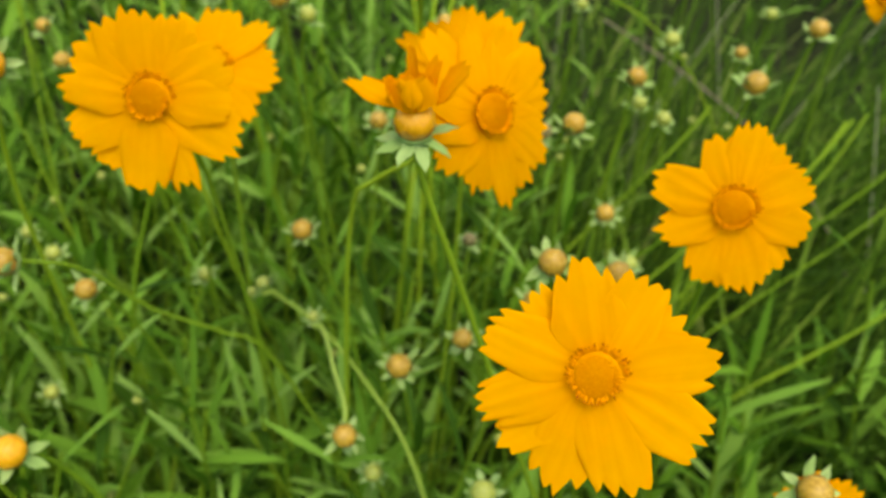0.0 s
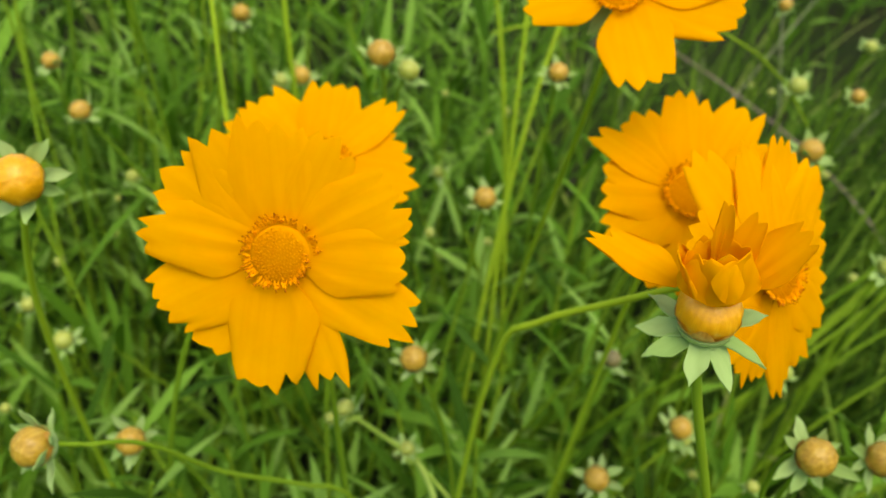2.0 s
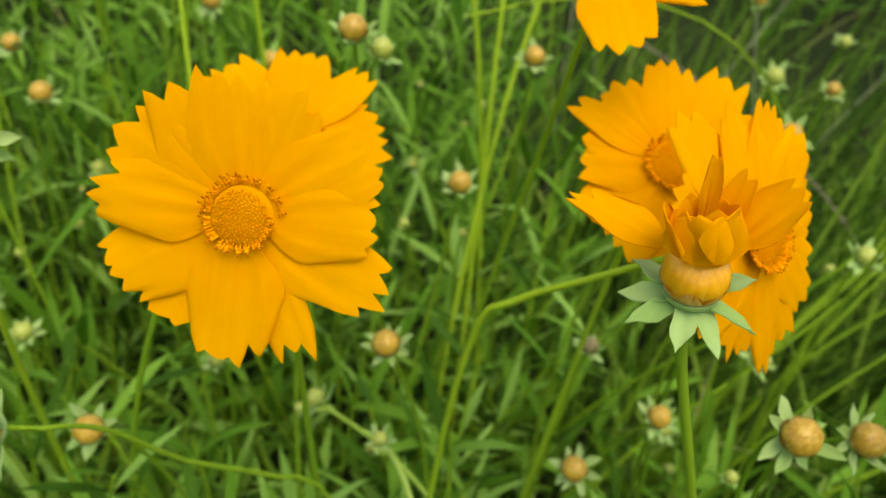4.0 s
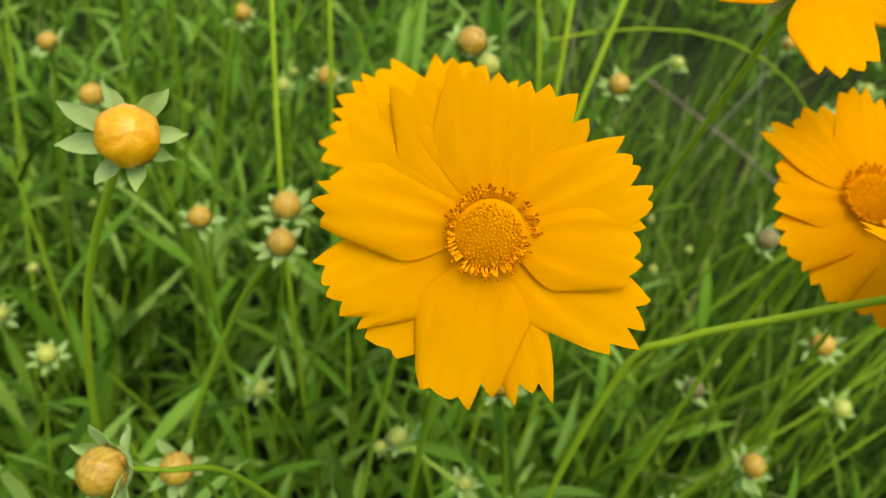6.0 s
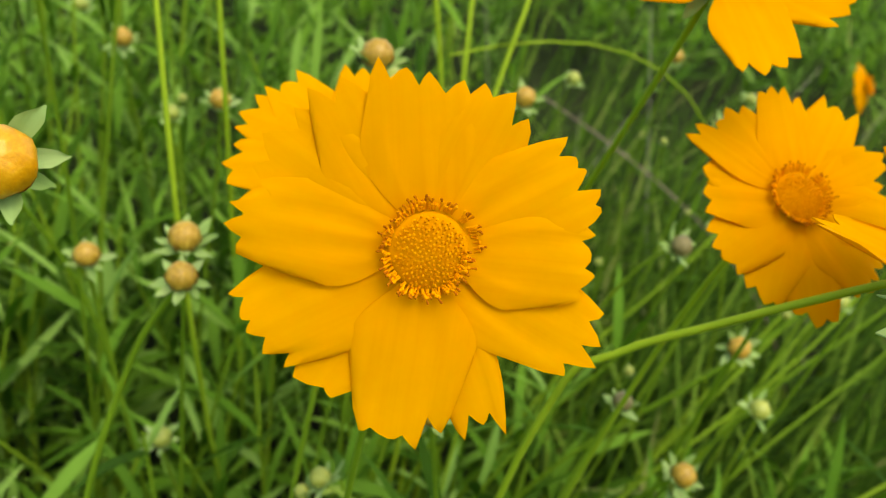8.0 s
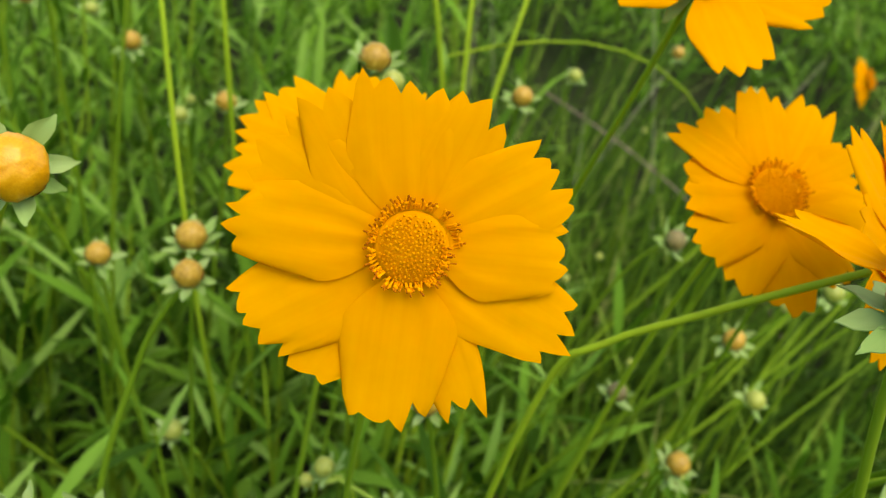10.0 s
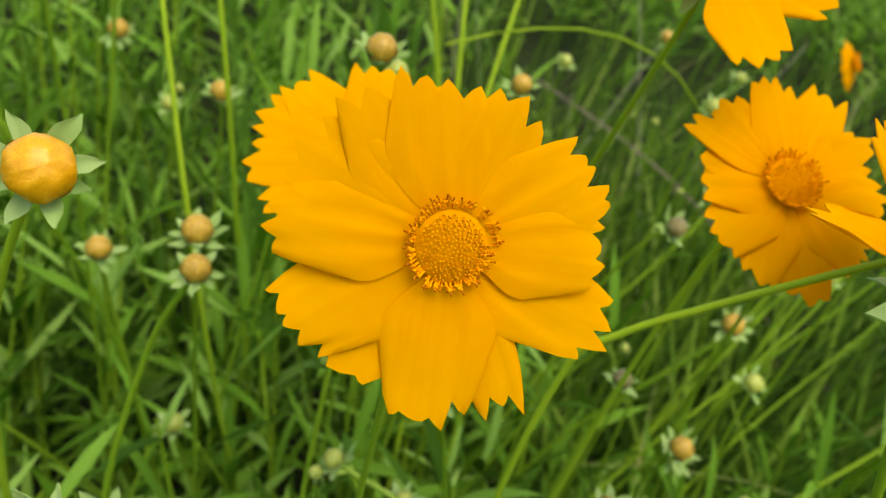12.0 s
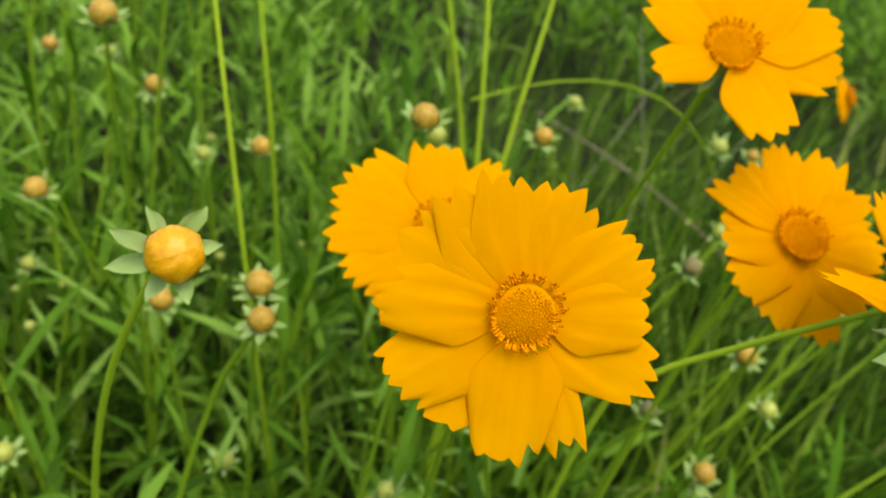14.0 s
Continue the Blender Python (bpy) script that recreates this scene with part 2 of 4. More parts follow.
# ---------------------------------------------------------------- flowers
def petal_mesh(length, half, teeth, lift, curl, twist, cup, seed):
    """A fan-shaped ray petal along x with a toothed tip; metres and degrees. teeth: their number, or the reach of each one."""
    r = random.Random(seed)
    if isinstance(teeth, int):
        teeth = [length * (1 - r.uniform(0, 0.09) - (0.05 if k in (0, teeth - 1) else 0)) for k in range(teeth)]
    n = len(teeth)
    # the outline of the tip: notch, tooth, notch, tooth ... with slightly bulging flanks
    line = [(-1.0, teeth[0] - length * r.uniform(0.18, 0.3))]
    for k, top in enumerate(teeth):
        a = -1 + 2 * k / n
        line.append((a + 2 / n * r.uniform(0.34, 0.66), top))
        low = min(top, teeth[k + 1]) - length * r.uniform(0.02, 0.095) if k < n - 1 else top - length * r.uniform(0.18, 0.3)
        line.append((a + 2 / n * (1 if k == n - 1 else r.uniform(0.9, 1.1)), low))
    outline = {}
    for (a, p), (b, q) in zip(line, line[1:]):
        outline[a], outline[b] = p, q
        outline[0.5 * (a + b)] = 0.5 * (p + q) + (0.055 if abs(a) == 1 or abs(b) == 1 else r.uniform(0.004, 0.016)) * length
    cols = sorted(outline)
    base = 0.0035
    t_lift, ph = math.tan(radians(lift)), r.uniform(0, 6)
    wave, ribs = r.uniform(0.0002, 0.0006), r.uniform(0.00008, 0.00018)

    def place(u, s):
        reach = math.sqrt(max(outline[u] ** 2 - (0.92 * u * half) ** 2, 0))
        w = 0.22 + 0.78 * math.sin(0.5 * math.pi * min(1.0, s / 0.7))
        if s > 0.7:
            w -= 0.1 * ((s - 0.7) / 0.3) ** 2
        x = base + s * (reach - base)
        y = u * half * w
        z = t_lift * x + curl * length * s * s
        z += 0.35 * cup * half * (u * u) * s + ribs * math.cos(3 * math.pi * u) * math.sin(math.pi * min(1, s * 1.05))
        z += wave * math.sin(ph + 5 * s + 2.2 * u) * s * s
        z += math.tan(radians(0.2 * twist)) * y
        return x, y, z

    rows = [0, 0.1, 0.2, 0.32, 0.44, 0.55, 0.65, 0.74, 0.82, 0.88, 0.94, 1.0]
    v, f = sheet(cols, rows, place, 0.00022)
    return mesh_of("petal", v, f, PETAL)


def knob(p, d, length, r0, r1, sides=6):
    """A small floret: a flared tube from p along d."""
    d = Vector(d).normalized()
    x = d.orthogonal().normalized()
    y = d.cross(x)
    verts, faces = [], []
    for h, r in ((0, r0), (0.6 * length, r0), (0.85 * length, r1), (length, 0.55 * r1)):
        verts += [Vector(p) + d * h + x * (r * math.cos(2 * math.pi * k / sides)) + y * (r * math.sin(2 * math.pi * k / sides)) for k in range(sides)]
    for i in range(3):
        for k in range(sides):
            a, b = i * sides + k, i * sides + (k + 1) % sides
            faces.append((a, b, b + sides, a + sides))
    faces.append(tuple(range(3 * sides, 4 * sides)))
    return verts, faces


def joined(pieces):
    verts, faces = [], []
    for v, f in pieces:
        o = len(verts)
        verts += v
        faces += [tuple(i + o for i in q) for q in f]
    return verts, faces


def disc_parts(parent, m, radius, seed):
    """The domed centre with its packed inner florets and the ring of open ones."""
    r = random.Random(seed)
    rings, sides, dome = 8, 28, 0.22 * radius
    verts, faces = [Vector((0, 0, dome - 0.0006))], []
    for j in range(1, rings + 1):
        a = j / rings * math.pi / 2
        verts += [Vector((0.96 * radius * math.sin(a) * math.cos(2 * math.pi * k / sides), 0.96 * radius * math.sin(a) * math.sin(2 * math.pi * k / sides), dome * math.cos(a) - 0.0005)) for k in range(sides)]
    faces += [(0, 1 + k, 1 + (k + 1) % sides) for k in range(sides)]
    for j in range(rings - 1):
        faces += [(1 + j * sides + k, 1 + (j + 1) * sides + k, 1 + (j + 1) * sides + (k + 1) % sides, 1 + j * sides + (k + 1) % sides) for k in range(sides)]
    disc = part("disc", mesh_of("disc", verts, faces, DISC), parent, m, "domed ochre-orange flower centre")
    inner, outer, tips = [], [], []
    for k in range(210):
        q = radius * 0.84 * math.sqrt((k + 0.5) / 210)
        a = k * 2.39996 + r.uniform(-0.06, 0.06)
        z = dome * math.sqrt(max(0, 1 - (q / radius) ** 2))
        p = Vector((q * math.cos(a), q * math.sin(a), z - 0.00022))
        inner.append(knob(p, Vector((p.x * 0.7, p.y * 0.7, 0.75 * radius)), radius * r.uniform(0.05, 0.11), radius * 0.026, radius * 0.04, 5))
    for k in range(110):
        q = radius * (0.74 + 0.34 * ((k * 0.618) % 1) ** 0.8)
        a = k * 2.39996 + r.uniform(-0.1, 0.1)
        z = dome * math.sqrt(max(0, 1 - (q / radius) ** 2)) if q < radius else 0
        p = Vector((q * math.cos(a), q * math.sin(a), z - 0.0003))
        d = Vector((p.x, p.y, 0.65 * radius)).normalized() + Vector((r.uniform(-0.35, 0.35), r.uniform(-0.35, 0.35), 0))
        h = radius * r.uniform(0.14, 0.3)
        outer.append(knob(p, d, h, radius * 0.028, radius * 0.056, 6))
        if r.random() < 0.72:
            tips.append(knob(p + d.normalized() * h * 0.8, d + Vector((r.uniform(-0.4, 0.4), r.uniform(-0.4, 0.4), 0.1)), radius * r.uniform(0.1, 0.24), radius * 0.024, radius * 0.038, 5))
    for name, pieces, mat in (("floret_centre", inner, FLORET_IN), ("floret_ring", outer, FLORET), ("anther_ring", tips, ANTHER)):
        v, f = joined(pieces)
        tagged(part(name, mesh_of(name, v, f, mat), disc, Matrix.Translation(disc.location)), kind="stuff")


def sepal_mesh(name, length, half, rise, curl, mat, seed, blunt=0.24):
    """A lance-shaped green sepal along x with wavy edges and a nicked tip."""
    r = random.Random(seed)
    bend, skew, wav = r.uniform(-0.22, 0.22), r.uniform(-0.4, 0.4), r.uniform(0.02, 0.06)
    cols = [-1, -0.5, 0, 0.5, 1]
    rows = [0, 0.12, 0.28, 0.45, 0.62, 0.78, 0.9, 0.97, 1.0]
    nick = [r.uniform(-0.05, 0.02) for _ in cols]

    def place(u, s):
        w = half * (0.62 + 0.38 * math.sin(math.pi * min(1.0, 0.06 + 0.8 * s))) * (1 + 0.1 * math.sin(9 * s + 2 * seed + 1.3 * u))
        w *= 1 - (1 - blunt) * max(0.0, (s - 0.55) / 0.45) ** 2
        x = s * length * (1 + nick[cols.index(u)] * s ** 4 - 0.05 * u * u * s ** 3)
        return x, u * w + bend * length * s * s, math.tan(radians(rise)) * x + curl * length * s * s + 0.25 * w * u * u + 0.18 * w * u * math.sin(9 * s + seed + 2 * u) + skew * u * w * s + wav * length * math.sin(6 * s + seed) * s

    v, f = sheet(cols, rows, place, 0.00022)
    return mesh_of(name, v, f, mat)


SEPALS = [sepal_mesh("sepal", 0.0080, 0.0015, -8 + 7 * k, 0.04 + 0.12 * (k % 3), SEPAL, 70 + k) for k in range(6)]
OPEN_SEPALS = [sepal_mesh("sepal", 0.0098, 0.00185, -6 + 5 * k, -0.12 + 0.06 * k, SEPAL, 90 + k, 0.1) for k in range(3)]
BACK_SEPALS = [sepal_mesh("sepal", 0.008, 0.0015, -25, 0.1, SEPAL, 80 + k) for k in range(2)]


def flower(centre, normal, petals, base, label, seed, disc_r=0.0056, rise=None, bend=0.05, stem_mat=STEM, via=None):
    """A coreopsis head on its own stem. petals: rows of angle, length, half width (mm), teeth (or the reach of each), lift, curl, twist, cup, layer."""
    centre = Vector(centre)
    f = thing("coreopsis_flower", base, label, "flower", "open coreopsis flowers")
    m = frame_at(centre, normal)
    n = Vector(normal).normalized()
    disc_parts(f, m @ Matrix.Translation((0, 0, 0.0008)), disc_r, seed)
    for k, (angle, length, half, teeth, lift, curl, twist, cup, layer) in enumerate(petals):
        me = petal_mesh(length / 1000, half / 1000, teeth if isinstance(teeth, int) else [q / 1000 for q in teeth], lift, curl, twist, cup, seed * 31 + k)
        part("petal", me, f, m @ pose(0, 0, layer * 0.00013 - 0.0006, 0, 0, angle))
    for k in range(8):
        part("sepal", BACK_SEPALS[k % 2], f, m @ pose(0, 0, -0.0032, 0, 0, 45 * k + 10) @ Matrix.Translation((0.0022, 0, 0)))
    cup_v, cup_f = tube([m @ Vector((0, 0, z)) - f.location for z in (-0.0012, -0.0028, -0.0045)], 0.0042, 0.0014, 14)
    receptacle = new("receptacle", mesh_of("receptacle", cup_v, cup_f, SEPAL))
    receptacle.parent = f
    stalk(f, centre - n * 0.004, n, base, 0.00075, 0.001, bend, rise=rise, mat=stem_mat, via=via)
    return f


def calyx(parent, m, rad):
    """The shallow green cup that holds a bud and carries its sepals."""
    sides, verts, faces = 16, [], []
    for z, q in ((-0.62, 0.86), (-0.8, 0.8), (-0.98, 0.52), (-1.16, 0.2)):
        verts += [Vector((q * rad * math.cos(2 * math.pi * k / sides), q * rad * math.sin(2 * math.pi * k / sides), z * rad)) for k in range(sides)]
    for j in range(3):
        faces += [(j * sides + (k + 1) % sides, j * sides + k, (j + 1) * sides + k, (j + 1) * sides + (k + 1) % sides) for k in range(sides)]
    faces += [tuple(range(sides)), tuple(range(3 * sides, 4 * sides))[::-1]]
    part("calyx", mesh_of("calyx", verts, faces, SEPAL), parent, m)


def bud_head_mesh(mat, seed, flat=0.88):
    """A round closed bud of 1 m radius whose folded petals leave soft seams."""
    r = random.Random(seed)
    ph, verts, faces = r.uniform(0, 6), [Vector((0, 0, flat))], []
    rings, sides = 14, 24
    for j in range(1, rings):
        a = math.pi * j / rings
        for k in range(sides):
            b = 2 * math.pi * k / sides
            turn = (b + 0.7 * a + ph) % (2 * math.pi / 6) - math.pi / 6
            facet = math.cos(math.pi / 6) / math.cos(turn)
            s = 1 - 0.62 * (1 - facet / 0.955) * math.sin(a) + 0.012 * math.sin(5 * b + 4 * a) + 0.012 * math.sin(3 * b - 5 * a + ph)
            verts.append(Vector((s * math.sin(a) * math.cos(b), s * math.sin(a) * math.sin(b), flat * s * math.cos(a))))
    verts.append(Vector((0, 0, -flat)))
    faces += [(0, 1 + k, 1 + (k + 1) % sides) for k in range(sides)]
    for j in range(rings - 2):
        faces += [(1 + j * sides + k, 1 + (j + 1) * sides + k, 1 + (j + 1) * sides + (k + 1) % sides, 1 + j * sides + (k + 1) % sides) for k in range(sides)]
    last = 1 + (rings - 2) * sides
    faces += [(last + sides, last + (k + 1) % sides, last + k) for k in range(sides)]
    return mesh_of("bud_head", verts, faces, mat)


def bract_mesh(seed, mat):
    """A brownish inner bract that hugs the lower half of a bud of 1 m radius."""
    r = random.Random(seed)
    top = r.uniform(0.0, 0.25)

    def place(u, s):
        a = math.pi * (0.98 - s * (0.4 + 0.4 * top))
        b = u * 0.62 * (1 - 0.85 * s ** 2.6)
        q = 1.03 - 0.045 * s
        return q * math.sin(a) * math.cos(b), q * math.sin(a) * math.sin(b), 0.88 * q * math.cos(a)

    v, f = sheet([-1, -0.5, 0, 0.5, 1], [0, 0.2, 0.4, 0.6, 0.8, 0.92, 1.0], place, 0.02)
    return mesh_of("inner_bract", v, f, mat)


HEADS = {kind: [bud_head_mesh(mat, 10 * i + k) for k in range(3)] for i, (kind, mat) in enumerate((("ripe", BUD_RIPE), ("ochre", BUD), ("green", BUD_GREEN), ("dark", BUD_DARK)))}
BRACTS = [bract_mesh(200 + k, BRACT) for k in range(3)]
GREEN_BRACTS = [bract_mesh(210 + k, BRACT_GREEN) for k in range(3)]
BUD_WORDS = {"ripe": "plump orange flower bud about to open, with pale green sepals", "ochre": "round ochre flower bud with pale green sepals on a thin stem", "green": "small pale green unripe flower bud on a thin stem", "dark": "withered brown flower bud with greenish sepals on a thin stem"}


def bud(centre, size=9.3, axis=(0, -0.25, 1), base=None, kind="ochre", turn=0, rise=None, bend=0.05, spread_out=0, sepals=8, stem=1.0, stem_mat=STEM, flare=1.0, via=None):
    """A closed bud, size mm across, with inner bracts, a star of sepals and a stem."""
    r = random.Random(int(1e4 * (abs(centre[0]) * 7 + abs(centre[1]) * 3 + centre[2])))
    centre = Vector(centre)
    if base is None:
        base = (centre.x + r.uniform(-0.03, 0.03), centre.y + r.uniform(0.0, 0.06), 0)
    ob = thing("flower_bud", base, BUD_WORDS[kind], "flower bud", "coreopsis buds")
    n = Vector(axis).normalized()
    m = frame_at(centre, n)
    rad = size / 2000
    k0 = r.randrange(3)
    part("bud_head", HEADS[kind][k0], ob, m @ pose(0, 0, 0, 0, 0, r.uniform(0, 360)) @ Matrix.Scale(rad * (1.0 if kind == 'ripe' else 0.95), 4))
    if kind != "dark":
        for k in range(6):
            part("inner_bract", (GREEN_BRACTS if kind == "green" else BRACTS)[(k + k0) % 3], ob, m @ pose(0, 0, 0, 0, 0, 60 * k + turn) @ Matrix.Scale(rad * 1.01, 4))
    scale = size / 9.3
    if kind in ("ripe", "ochre"):
        calyx(ob, m, rad)
    for k in range(sepals):
        j = m @ pose(0, 0, -0.8 * rad, 0, r.uniform(-20, 16) - spread_out, 360 / sepals * k + turn + r.uniform(-7, 7))
        part("sepal", SEPALS[r.randrange(6)], ob, j @ Matrix.Translation((0.28 * rad, 0, 0)) @ Matrix.Scale(scale * flare * r.uniform(0.8, 1.08), 4))
    stalk(ob, centre - n * 0.8 * rad, n, base, 0.00065 * stem, 0.0009 * stem, bend, rise=rise, mat=stem_mat, via=via)
    return ob


# ---------------------------------------------------------------- ground
def ground():
    near = [-0.7 + 0.035 * i for i in range(41)]
    line_x = [-400, -60, -12, -4, -2, -1.2] + near + [1.2, 2, 4, 12, 60, 400]
    near_y = [-0.3 + 0.04 * i for i in range(41)]
    line_y = [-400, -60, -12, -4, -1.5, -0.7] + near_y + [1.6, 2.2, 3, 5, 12, 60, 400]
    verts = [(x, y, 0.012 * noise.noise((6 * x, 6 * y, 0)) + 0.006 * noise.noise((23 * x, 23 * y, 3)) - 0.012 if abs(x) < 3 and abs(y) < 4 else -0.012) for y in line_y for x in line_x]
    n = len(line_x)
    faces = [(j * n + i, j * n + i + 1, (j + 1) * n + i + 1, (j + 1) * n + i) for j in range(len(line_y) - 1) for i in range(n - 1)]
    tagged(new("ground", mesh_of("ground", verts, faces, SOIL)), "dark damp garden soil under the plants", "ground", kind="structure")


ground()

# ---------------------------------------------------------------- open flowers
# angle, length, half width, teeth, lift, curl, twist, cup, layer
main_upper = (
    (-2, 22.2, 6.6, (21.0, 22.2, 21.6, 22.4), 4, -0.05, -10, -0.16, 6),
    (29, 24.0, 7.4, (23.4, 24.0, 23.2, 22.8, 23.4), 3, -0.03, 3, -0.03, 4), (66, 23.0, 6.4, (21.2, 23.0, 22.4), 3, -0.03, 2, -0.04, 3),
    (97, 24.2, 7.8, (22.0, 22.4, 23.0, 24.8), 3, -0.025, 1, -0.04, 4), (121, 25.0, 7.4, (22.8, 24.0, 25.0), 2.5, -0.03, 1, -0.04, 3),
    (147, 25.0, 7.4, (24.2, 25.0, 24.0), 2.5, -0.03, 1, -0.04, 2), (172, 25.0, 6.6, (22.6, 25.0, 25.2, 23.6), 2, -0.02, 7, -0.1, 5))
main_lower = (
    (-95, 25.2, 8.2, (24.4, 24.4, 25.6, 23.8), 2, -0.06, 3, -0.10, 6), (-68, 26.6, 4.6, (25.8, 24.4, 27.2), -2, -0.03, 14, -0.42, 4),
    (-28, 27.4, 7.2, (25.0, 27.8, 26.8, 25.6), 0, -0.02, -8, 0.02, 3),
    (-152, 25.4, 7.8, (25.2, 24.6, 24.6, 24.2, 23.2), 0, -0.05, 6, -0.1, 3), (-125, 23.2, 6.0, (23.2, 22.2), -1, -0.04, 0, 0, 2))
flower((-0.0692, 0.1945, 0.4105), (-0.056, -0.893, 0.447), main_upper + main_lower,
       (-0.062, 0.285, 0), "wide open golden-yellow coreopsis flower with twelve toothed petals", 11, 0.0054)

flower((-0.0688, 0.2476, 0.3967), (0.02, -0.55, 0.836), (
    (-10, 23.6, 6.6, (21.8, 23.6, 22.2), 0, -0.04, 4, 0, 4), (20, 23.0, 6, 3, 0, -0.04, 4, 0, 2), (45, 25.5, 5.0, (25.4, 25.0, 24.0), 2, -0.03, 5, 0.1, 5),
    (84, 23.6, 7.8, (23.6, 23.0, 23.2, 24.2), 2, -0.03, 5, 0.05, 4), (128, 26.0, 7.4, (26.0, 24.6, 26.0), 1, -0.035, 1, -0.1, 3),
    (152, 26.6, 6.8, (26.2, 26.6, 26.0), 1, -0.04, 1, -0.1, 2), (177, 26.6, 6.6, (25.2, 26.8, 26.2), 0, -0.04, 1, -0.1, 3),
    (206, 26.8, 6.8, 4, 0, -0.04, 6, 0, 2), (232, 26.4, 6.6, 4, 0, -0.04, 5, 0, 3), (268, 23, 7, 4, 0, -0.04, 5, 0, 2),
    (310, 24, 7, 4, 0, -0.04, 5, 0, 2)),
    (-0.085, 0.3, 0), "golden-yellow coreopsis flower close behind another bloom", 12)

flower((0.0148, 0.2344, 0.4007), (-0.04, -0.66, 0.75), (
    (178, 21, 7.2, (20.6, 20.2, 21.0), 3, -0.03, 6, -0.05, 3), (163, 20.5, 6.0, 3, 2.5, -0.02, 3, 0, 1), (150, 26.0, 3.9, (25.2, 26.2), 3.5, 0.0, 1, 0.2, 3), (127, 23.0, 6.0, (21.6, 23.0, 22.0), 4, -0.02, 1, -0.1, 2),
    (94, 24.0, 6.8, (22.8, 24.4, 24.2, 23.2), 4, -0.02, 4, -0.05, 5), (60, 25.4, 7.0, (25.4, 24.0, 25.4), 4, -0.02, 4, 0, 3), (25, 24, 7, 4, 3, -0.03, 4, 0, 4),
    (350, 24, 7, 4, 3, -0.03, 5, 0, 2), (312, 24, 7, 4, 0, -0.05, 5, 0, 3), (275, 25.0, 7, (23.0, 25.6, 25.0), -2, -0.05, 5, -0.05, 2), (246, 23.6, 6.6, (22.0, 23.4, 23.0), -2, -0.05, 5, -0.05, 3),
    (214, 22.0, 7.2, (21.4, 22.0, 21.6, 21.4), 0, -0.05, 5, -0.05, 4)),
    (0.0, 0.31, 0), "golden-yellow coreopsis flower turned half aside", 13, stem_mat=STEM_MID)

flower((0.0205, 0.1995, 0.406), (0.53, -0.69, 0.48), (
    (112, 28.0, 6.4, (26.0, 28.4, 27.6), -9, -0.03, 3, 0.1, 4), (80, 26.0, 7.5, 4, -7, -0.03, 3, 0.05, 3), (52, 27.0, 7.0, (26.0, 27.4, 26.6, 26.0), -8, -0.03, 3, 0.05, 4), (26, 28.0, 6.6, (27.0, 28.6, 27.6), -8, -0.04, 4, 0, 5),
    (2, 25.0, 6.2, (23.6, 25.4, 25.0), -8, -0.05, 4, 0, 4), (-24, 23.6, 6.0, 3, -8, -0.04, 5, 0, 3), (-47, 25.2, 5.4, (23.6, 25.6, 24.4), -8, -0.04, 5, -0.1, 4), (-69, 25.0, 4.2, (24.4, 25.2), -8, -0.05, 6, -0.1, 3),
    (-86, 28.0, 5.0, (26.4, 28.0, 25.4), -8, -0.06, 6, -0.25, 5),
    (246, 22.5, 6, 4, -8, -0.06, 5, -0.1, 3), (212, 22, 7, 4, -8, -0.05, 5, 0, 2), (176, 22, 7, 4, -8, -0.02, 4, 0, 3),
    (144, 24, 7.0, 4, -8, 0, 4, 0.05, 2)),
    (-0.045, 0.265, 0), "golden-yellow coreopsis flower facing sideways beside an opening bud", 14, 0.0055, stem_mat=STEM_MID,
    via=((0.012, 0.2105, 0.394), (-0.0015, 0.222, 0.3785), (-0.0169, 0.2313, 0.3644), (-0.0235, 0.238, 0.347), (-0.031, 0.248, 0.26)))

flower((-0.0034, 0.2555, 0.4386), (-0.17, -0.63, 0.755), (
    (-68, 24.6, 8.2, (23.8, 24.8, 24.0, 23.2), 8, -0.04, 8, -0.15, 3), (-153, 21.6, 5.8, (20.8, 21.8, 21.0), 11, -0.03, 6, -0.2, 4),
    (158, 24.0, 7.0, 3, 12, 0, 5, -0.1, 3), (124, 25, 7.5, 4, 10, 0, 4, 0, 4), (88, 25, 7.5, 5, 8, 0, 4, 0, 3),
    (54, 26, 7.5, 5, 6, 0, 4, 0, 4), (20, 27, 7.5, (26.4, 27.0, 27.4, 26.6), 3, -0.02, 5, 0, 5), (-8, 26.0, 7.5, (24.2, 25.4, 26.2, 26.0), 0, -0.03, 6, 0, 4)),
    (-0.03, 0.4, 0), "golden-yellow coreopsis flower with drooping lower petals on a tall stem", 15, 0.0056, stem_mat=STEM_MID)

flower((0.0402, 0.121, 0.3853), (-0.12, -0.78, 0.62), (
    (104, 25.6, 8.0, 4, 4, -0.02, 4, 0, 5), (67, 25.1, 6.6, 4, 4, -0.02, 4, 0, 4), (14, 26.2, 7.2, 4, 3, -0.03, 6, -0.1, 5),
    (-26, 27.3, 7.4, 5, 2, -0.04, 6, -0.05, 6), (-71, 27.3, 7.6, 4, 1, -0.04, 2, -0.15, 7), (254, 27.3, 7.6, 4, 0, -0.04, 4, -0.1, 4),
    (222, 26.2, 6, 3, 0, -0.04, 4, -0.05, 3), (203, 26.7, 6.5, 5, 2, -0.04, 6, -0.1, 2), (163, 26.7, 6.6, 5, 3, -0.04, 6, -0.1, 4),
    (135, 24.0, 4.8, 3, 1, -0.03, 2, 0, 1), (40, 23.4, 5.5, 3, 0, -0.03, 2, 0, 1)),
    (0.05, 0.2, 0), "wide open golden-yellow coreopsis flower with broad smooth petals", 16, 0.0052)

